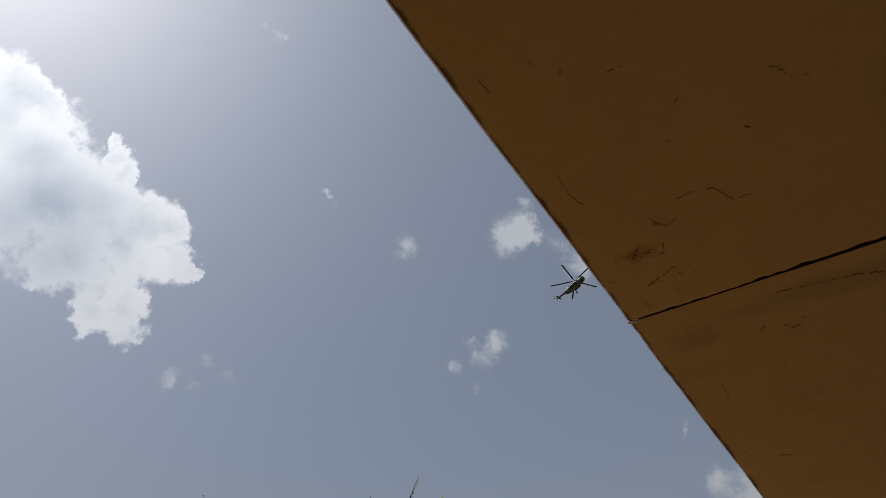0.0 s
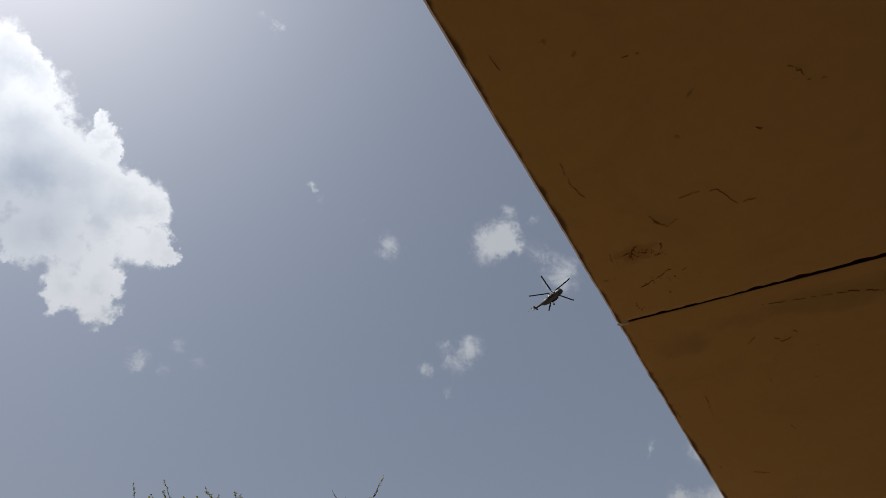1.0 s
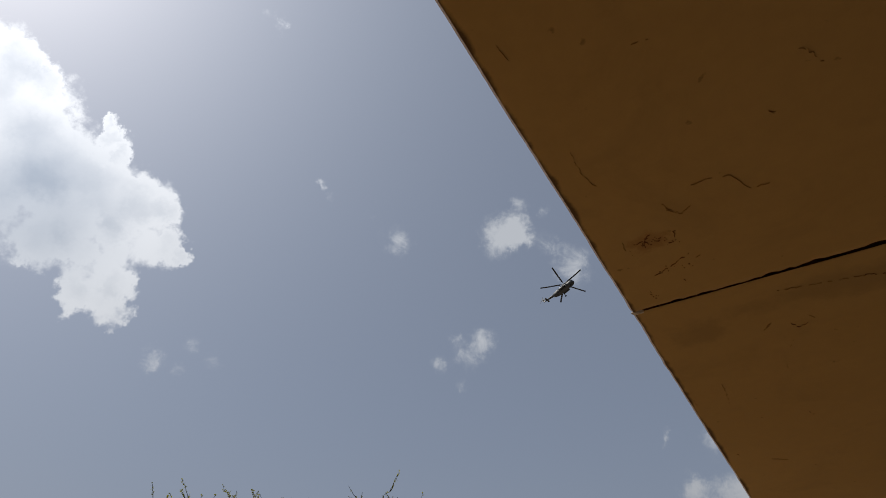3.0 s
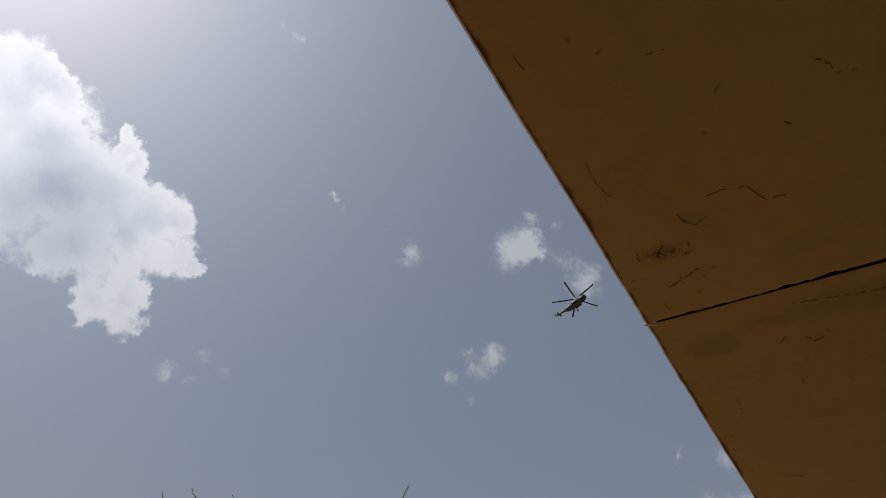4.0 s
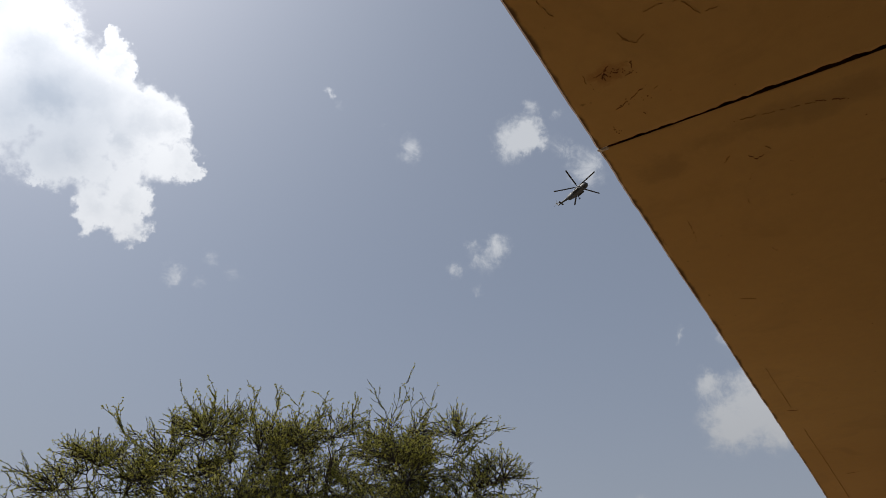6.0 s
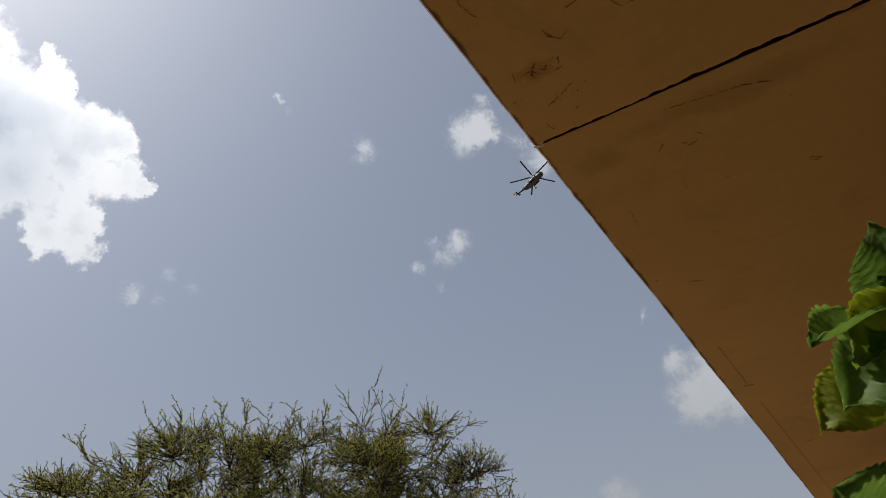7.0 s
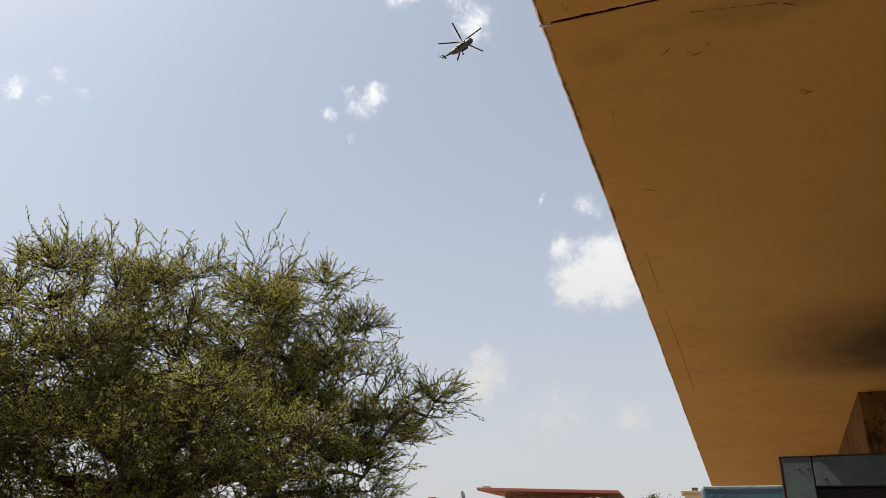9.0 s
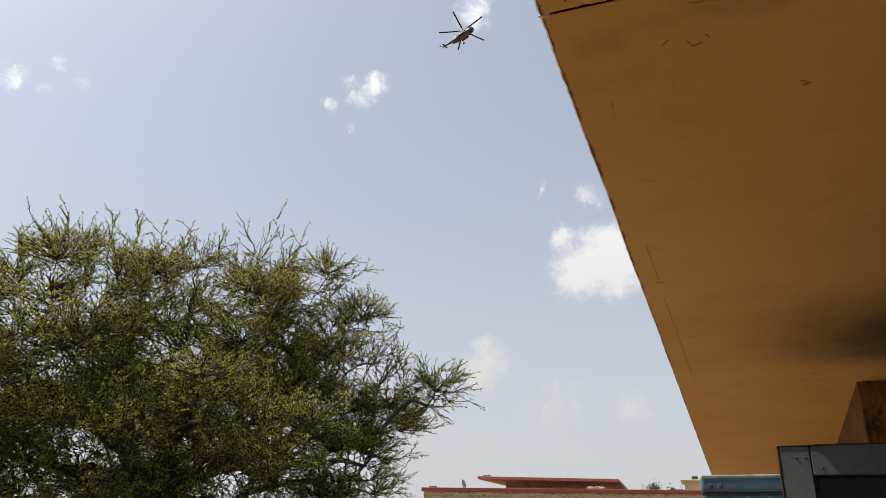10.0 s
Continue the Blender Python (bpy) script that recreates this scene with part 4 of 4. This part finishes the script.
def helicopter():
    az, el, far = 19.02, 37.48, 325.0
    hub = Vector((0.414, -1.833, 1.591)) + heading(az, el) * far
    a = radians(az)
    right, near = Vector((math.cos(a), math.sin(a), 0)), Vector((math.sin(a), -math.cos(a), 0))
    tilt = radians(14)
    across = near * math.cos(tilt) + Vector((0, 0, 1)) * math.sin(tilt)
    up = across.cross(right).normalized()
    nose = (right * math.cos(radians(40)) + across * math.sin(radians(40))).normalized()
    left = up.cross(nose).normalized()
    m = Matrix((nose, left, up)).transposed().to_4x4()
    m.translation = hub
    ob = empty("helicopter", m, "dark twin-engine transport helicopter flying under the clouds", "helicopter")
    bm = ring_body(bmesh.new(), [(5.6, 0.15, -3.3, -2.9), (5.3, 0.75, -3.75, -2.3), (4.6, 1.12, -4.05, -1.75), (3.6, 1.25, -4.2, -1.5),
                                 (0.0, 1.27, -4.25, -1.45), (-3.6, 1.27, -4.2, -1.45), (-5.4, 1.05, -3.7, -1.5), (-6.8, 0.55, -2.8, -1.55)])
    body = part("fuselage", bm, M_HELI, ob, smooth=True)
    bm = bmesh.new()
    box(bm, -3.6, 3.8, -0.8, 0.8, -4.30, -4.10, 0.08)
    part("belly_panel", bm, M_BELLY, body, "paler underside panel")
    bm = ring_body(bmesh.new(), [(5.45, 0.55, -3.0, -2.45), (5.0, 0.98, -3.0, -1.95), (4.4, 1.16, -2.9, -1.78)])
    part("windscreen", bm, M_GLASS, body)
    for s in (-1, 1):
        for x in (-2.6, -1.2, 0.2, 1.6):
            bm = bmesh.new()
            bmesh.ops.create_cone(bm, cap_ends=True, segments=16, radius1=0.24, radius2=0.24, depth=0.06)
            bmesh.ops.transform(bm, matrix=pose(x, s * 1.27, -2.5, 90, 0, 0), verts=bm.verts)
            part("porthole", bm, M_GLASS, body)
    bm = ring_body(bmesh.new(), [(-5.6, 0.62, -2.75, -1.5), (-8.0, 0.45, -2.35, -1.5), (-11.6, 0.26, -1.85, -1.35)])
    boom = part("tail_boom", bm, M_HELI, ob, smooth=True)
    bm = bmesh.new()
    for x, z in ((-11.3, -1.75), (-12.7, 0.55), (-13.5, 0.5), (-12.4, -1.75)):
        for s in (-0.11, 0.11):
            bm.verts.new((x, s, z))
    bmesh.ops.convex_hull(bm, input=bm.verts[:])
    part("tail_fin", bm, M_HELI, ob)
    for s in (-1, 1):
        bm = bmesh.new()
        box(bm, -10.9, -10.1, min(0.2 * s, 1.4 * s), max(0.2 * s, 1.4 * s), -1.75, -1.65, 0.03)
        part("stabiliser", bm, M_HELI, boom)
        bm = ring_body(bmesh.new(), [(3.1, 0.2, -1.4, -0.9), (2.8, 0.42, -1.6, -0.7), (0.6, 0.45, -1.6, -0.6), (-1.4, 0.35, -1.6, -0.8)], 12)
        bmesh.ops.translate(bm, vec=(0, 0.5 * s, 0), verts=bm.verts)
        part("engine", bm, M_HELI, ob, smooth=True)
        bm = ring_body(bmesh.new(), [(1.9, 0.1, -3.75, -3.5), (1.6, 0.34, -3.95, -3.25), (-1.6, 0.34, -3.95, -3.25), (-2.0, 0.1, -3.75, -3.5)], 12)
        bmesh.ops.translate(bm, vec=(0, 1.55 * s, 0), verts=bm.verts)
        part("fuel_tank", bm, M_HELI, ob, smooth=True)
        bm = bmesh.new()
        tube(bm, [(-1.6, 1.2 * s, -3.9), (-1.5, 2.2 * s, -4.75)], [0.09, 0.08], 8)
        tube(bm, [(-1.5, 1.2 * s, -2.9), (-1.5, 2.2 * s, -4.7)], [0.07, 0.07], 8)
        strut = part("gear_strut", bm, M_HELI, ob)
        bm = bmesh.new()
        bmesh.ops.create_cone(bm, cap_ends=True, segments=18, radius1=0.43, radius2=0.43, depth=0.26)
        bmesh.ops.transform(bm, matrix=pose(-1.5, 2.3 * s, -4.85, 90, 0, 0), verts=bm.verts)
        part("wheel", bm, M_BLADE, strut)
    bm = bmesh.new()
    tube(bm, [(3.5, 0, -4.1), (3.6, 0, -4.95)], [0.10, 0.08], 8)
    strut = part("gear_strut", bm, M_HELI, ob)
    bm = bmesh.new()
    bmesh.ops.create_cone(bm, cap_ends=True, segments=18, radius1=0.36, radius2=0.36, depth=0.5)
    bmesh.ops.transform(bm, matrix=pose(3.65, 0, -5.0, 90, 0, 0), verts=bm.verts)
    part("wheel", bm, M_BLADE, strut)
    bm = bmesh.new()
    tube(bm, [(0, 0, -1.5), (0, 0, -0.7), (0, 0, -0.2), (0, 0, 0.25)], [0.45, 0.28, 0.42, 0.3], 14)
    rotor = part("rotor_hub", bm, M_BLADE, ob)
    for k in range(5):
        bm = bmesh.new()
        n = 14
        rows = []
        for i in range(n + 1):
            f = i / n
            x = 0.5 + f * 10.15
            chord = 0.16 if f < 0.08 else 0.34
            z = 0.05 - 0.15 * math.sin(f * 2) + 0.28 * f * f
            rows.append([bm.verts.new((x, -chord, z)), bm.verts.new((x, 0.0, z + 0.05)), bm.verts.new((x, chord, z)), bm.verts.new((x, 0.0, z - 0.05))])
        for p, q in zip(rows, rows[1:]):
            for j in range(4):
                bm.faces.new((p[j], p[(j + 1) % 4], q[(j + 1) % 4], q[j]))
        bm.faces.new(rows[0])
        bm.faces.new(rows[-1])
        bmesh.ops.recalc_face_normals(bm, faces=bm.faces[:])
        # measured from the nose, positive to the left
        bmesh.ops.transform(bm, matrix=pose(0, 0, 0, 0, 0, 70 + 72 * k), verts=bm.verts)
        part("blade", bm, M_BLADE, rotor)
    bm = bmesh.new()
    tube(bm, [(-13.0, -0.1, 0.1), (-13.0, -0.5, 0.1)], [0.16, 0.12], 10)
    tail = part("tail_rotor", bm, M_BLADE, ob)
    for k in range(3):
        bm = bmesh.new()
        box(bm, 0.1, 1.95, -0.02, 0.02, -0.13, 0.13, 0.01, pose(-13.0, -0.45, 0.1, 0, 30 + 120 * k, 0))
        part("tail_blade", bm, M_BLADE, tail)
    return ob


helicopter()


# ---- houses beyond the yard ----
EYE = Vector((0.364, -1.775, 1.472))


def far_place(az, r, z=0.0):
    p = EYE + heading(az, 0) * r
    return Vector((p.x, p.y, z))


def prism(corners, z0, z1):
    """An upright solid over a plan."""
    bm = bmesh.new()
    low = [bm.verts.new((p[0], p[1], z0)) for p in corners]
    high = [bm.verts.new((p[0], p[1], z1)) for p in corners]
    bm.faces.new(low[::-1])
    bm.faces.new(high)
    for k in range(len(corners)):
        bm.faces.new((low[k], low[(k + 1) % len(corners)], high[(k + 1) % len(corners)], high[k]))
    bmesh.ops.recalc_face_normals(bm, faces=bm.faces[:])
    edges = [e for e in bm.edges]
    bmesh.ops.bevel(bm, geom=edges, offset=0.02, segments=1, affect="EDGES")
    return bm


def plan(p0, p1, deep, back, grow=0.0):
    """Corners of a plan with front p0 to p1 and depth back along deep."""
    along = (p1 - p0).normalized()
    return [p0 - along * grow - deep * grow, p1 + along * grow - deep * grow, p1 + along * grow + deep * (back + grow), p0 - along * grow + deep * (back + grow)]


def stone_house():
    ob = empty("stone_house", pose(0, 0, 0), "flat-roofed rough stone house with red-painted coping", "house")
    deep = heading(4.7, 0)
    p0, p1 = far_place(22.1, 51.0), far_place(-5.0, 55.2)
    part("wall", prism(plan(p0, p1, deep, 14.0, -0.12), 0.0, 3.26), M_STONE, ob)
    part("coping", prism(plan(p0, p1, deep, 14.0), 3.262, 3.50), M_COPING, ob, "red-oxide painted coping")
    for f in (0.18, 0.42, 0.66, 0.86):
        q = p0 + (p1 - p0) * f + deep * 0.05
        along = (p1 - p0).normalized()
        frame_bm = prism([q - along * 0.7 - deep * 0.02, q + along * 0.7 - deep * 0.02, q + along * 0.7 + deep * 0.1, q - along * 0.7 + deep * 0.1], 1.0, 2.2)
        window = part("window", frame_bm, M_COPING, ob)
        pane_bm = prism([q - along * 0.6 - deep * 0.06, q + along * 0.6 - deep * 0.06, q + along * 0.6 - deep * 0.03, q - along * 0.6 - deep * 0.03], 1.1, 2.1)
        part("pane", pane_bm, M_GLASS, window)
    return ob


def upper_house():
    ob = empty("upper_house", pose(0, 0, 0), "brown stone house under a wide flat red roof slab", "house")
    deep = heading(4.7, 0)
    p0, p1 = far_place(17.85, 62.0), far_place(7.35, 65.3)
    along = (p1 - p0).normalized()
    part("roof", prism(plan(p0, p1, deep, 24.0), 4.62, 4.86), M_SLAB, ob, "thin projecting red roof slab")
    w0, w1 = p0 + along * 1.5 + deep * 4.5, p1 - along * 1.3 + deep * 4.5
    part("wall", prism(plan(w0, w1, deep, 17.0), 0.0, 4.618), M_STONE, ob)
    part("lintel_band", prism(plan(w0, w1, deep, 0.3, 0.06), 3.75, 3.95), M_SLAB, ob)
    return ob


def dish():
    p = far_place(18.93, 52.5, 3.40)
    ob = empty("satellite_dish", pose(*p), "grey satellite dish on a short mast", "dish")
    bm = bmesh.new()
    rings = []
    for i in range(7):
        r = 0.30 * i / 6
        rings.append([bm.verts.new((r * math.cos(k * math.pi / 10), r * math.sin(k * math.pi / 10), 0.5 * r * r)) for k in range(20)])
    for a, b in zip(rings, rings[1:]):
        for k in range(20):
            bm.faces.new((a[k], a[(k + 1) % 20], b[(k + 1) % 20], b[k]))
    bmesh.ops.remove_doubles(bm, verts=bm.verts[:], dist=0.0005)
    bmesh.ops.solidify(bm, geom=bm.faces[:], thickness=0.012)
    bmesh.ops.transform(bm, matrix=pose(0, 0, 0.40, 76, 0, 82), verts=bm.verts)
    part("reflector", bm, M_DISH, ob, smooth=True)
    bm = bmesh.new()
    tube(bm, [(0, 0.05, 0.0), (0, 0.05, 0.38)], [0.025, 0.02], 8)
    part("mast", bm, M_DARK, ob)
    bm = bmesh.new()
    tube(bm, [(0, 0, 0.2), (0.28, -0.12, 0.36)], [0.012, 0.01], 6)
    part("feed_arm", bm, M_DARK, ob)
    return ob


def cream_house():
    ob = empty("cream_house", pose(0, 0, 0), "cream plastered rooftop room with a flat eave", "house")
    deep = heading(2.0, 0)
    p0, p1 = far_place(2.75, 80.0), far_place(-1.5, 81.0)
    part("wall", prism(plan(p0, p1, deep, 6.0), 0.0, 5.35), M_CREAM, ob)
    part("roof", prism(plan(p0, p1, deep, 6.0, 0.35), 5.352, 5.55), M_CREAM, ob)
    bm = bmesh.new()
    q = far_place(2.0, 81.5, 5.55)
    box(bm, q.x - 0.3, q.x + 0.3, q.y, q.y + 0.6, 5.552, 5.95, 0.03)
    part("water_tank", bm, M_DARK, ob, "dark rooftop water tank")
    return ob


def rooftop_bits():
    spots = ((17.1, 63.5, 4.862, 0.28, 0.16), (21.2, 51.6, 3.502, 0.22, 0.12))
    for az, r, z, w, h in spots:
        p = far_place(az, r)
        bm = bmesh.new()
        box(bm, -w, w, -w, w, 0.0, h, 0.02)
        ob = part("concrete_block", bm, M_CONCRETE, None, "small concrete block standing on the roof")
        ob.location = (p.x, p.y, z)
        tagged(ob, category="block", group="rooftop blocks")
    for k, (az, r) in enumerate(((9.4, 52.6), (8.9, 52.7), (8.6, 52.6))):
        p = far_place(az, r)
        bm = bmesh.new()
        bmesh.ops.create_icosphere(bm, subdivisions=2, radius=0.2)
        for v in bm.verts:
            v.co = Vector((v.co.x * 1.6, v.co.y, max(v.co.z, -0.08) * 0.7 + 0.056)) + v.co * 0.4 * noise.noise(v.co * 6 + Vector((k * 7, 0, 0)))
        low = min(v.co.z for v in bm.verts)
        bmesh.ops.translate(bm, vec=(0, 0, -low), verts=bm.verts)
        ob = part("rubble_stone", bm, M_CONCRETE, None, "pale rubble stone lying on the coping")
        ob.location = (p.x, p.y, 3.50)
        tagged(ob, category="stone", group="rubble stones")


def far_tree(az, r, height, spread, seed):
    rnd = np.random.default_rng(seed)
    p = far_place(az, r)
    ob = empty("small_tree", pose(*p), "small dark green tree behind the stone house", "tree", "far trees")
    wood = Wood()
    leaf_pts = []
    for k in range(9):
        end = np.array([rnd.normal(0, spread * 0.5), rnd.normal(0, spread * 0.5), height * rnd.uniform(0.6, 1.0)])
        line = bend(rnd, (0, 0, height * 0.25 * rnd.uniform(0.2, 1)), end, 8, 0.12)
        wood.limb(line, 0.06, 0.01, 5)
        leaf_pts.append(end + rnd.normal(0, spread * 0.22, (130, 3)))
        leaf_pts.append(line[rnd.integers(3, 8, 60)] + rnd.normal(0, 0.12, (60, 3)))
    wood.limb(bend(rnd, (0, 0, 0), (0, 0, height * 0.45), 6, 0.05), 0.13, 0.07, 7)
    raw("trunk", wood.verts, wood.faces, M_BARK, ob)
    at = np.concatenate(leaf_pts)
    n = len(at)
    d = rnd.normal(0, 1, (n, 3))
    d /= np.linalg.norm(d, axis=1)[:, None]
    s = np.cross(d, rnd.normal(0, 1, (n, 3)))
    s /= np.linalg.norm(s, axis=1)[:, None]
    size = rnd.uniform(0.08, 0.2, (n, 1))
    verts = np.stack([at, at + d * size * 0.5 + s * size * 0.25, at + d * size, at + d * size * 0.5 - s * size * 0.25], 1).reshape(-1, 3)
    tagged(raw("crown", verts, np.arange(n * 4).reshape(-1, 4), M_FAR_LEAF, ob), kind="stuff")


stone_house()
upper_house()
dish()
cream_house()
rooftop_bits()
far_tree(4.9, 76.0, 4.62, 1.1, 4)
far_tree(3.7, 76.5, 4.85, 0.9, 5)
far_tree(3.2, 77.0, 4.75, 0.7, 6)
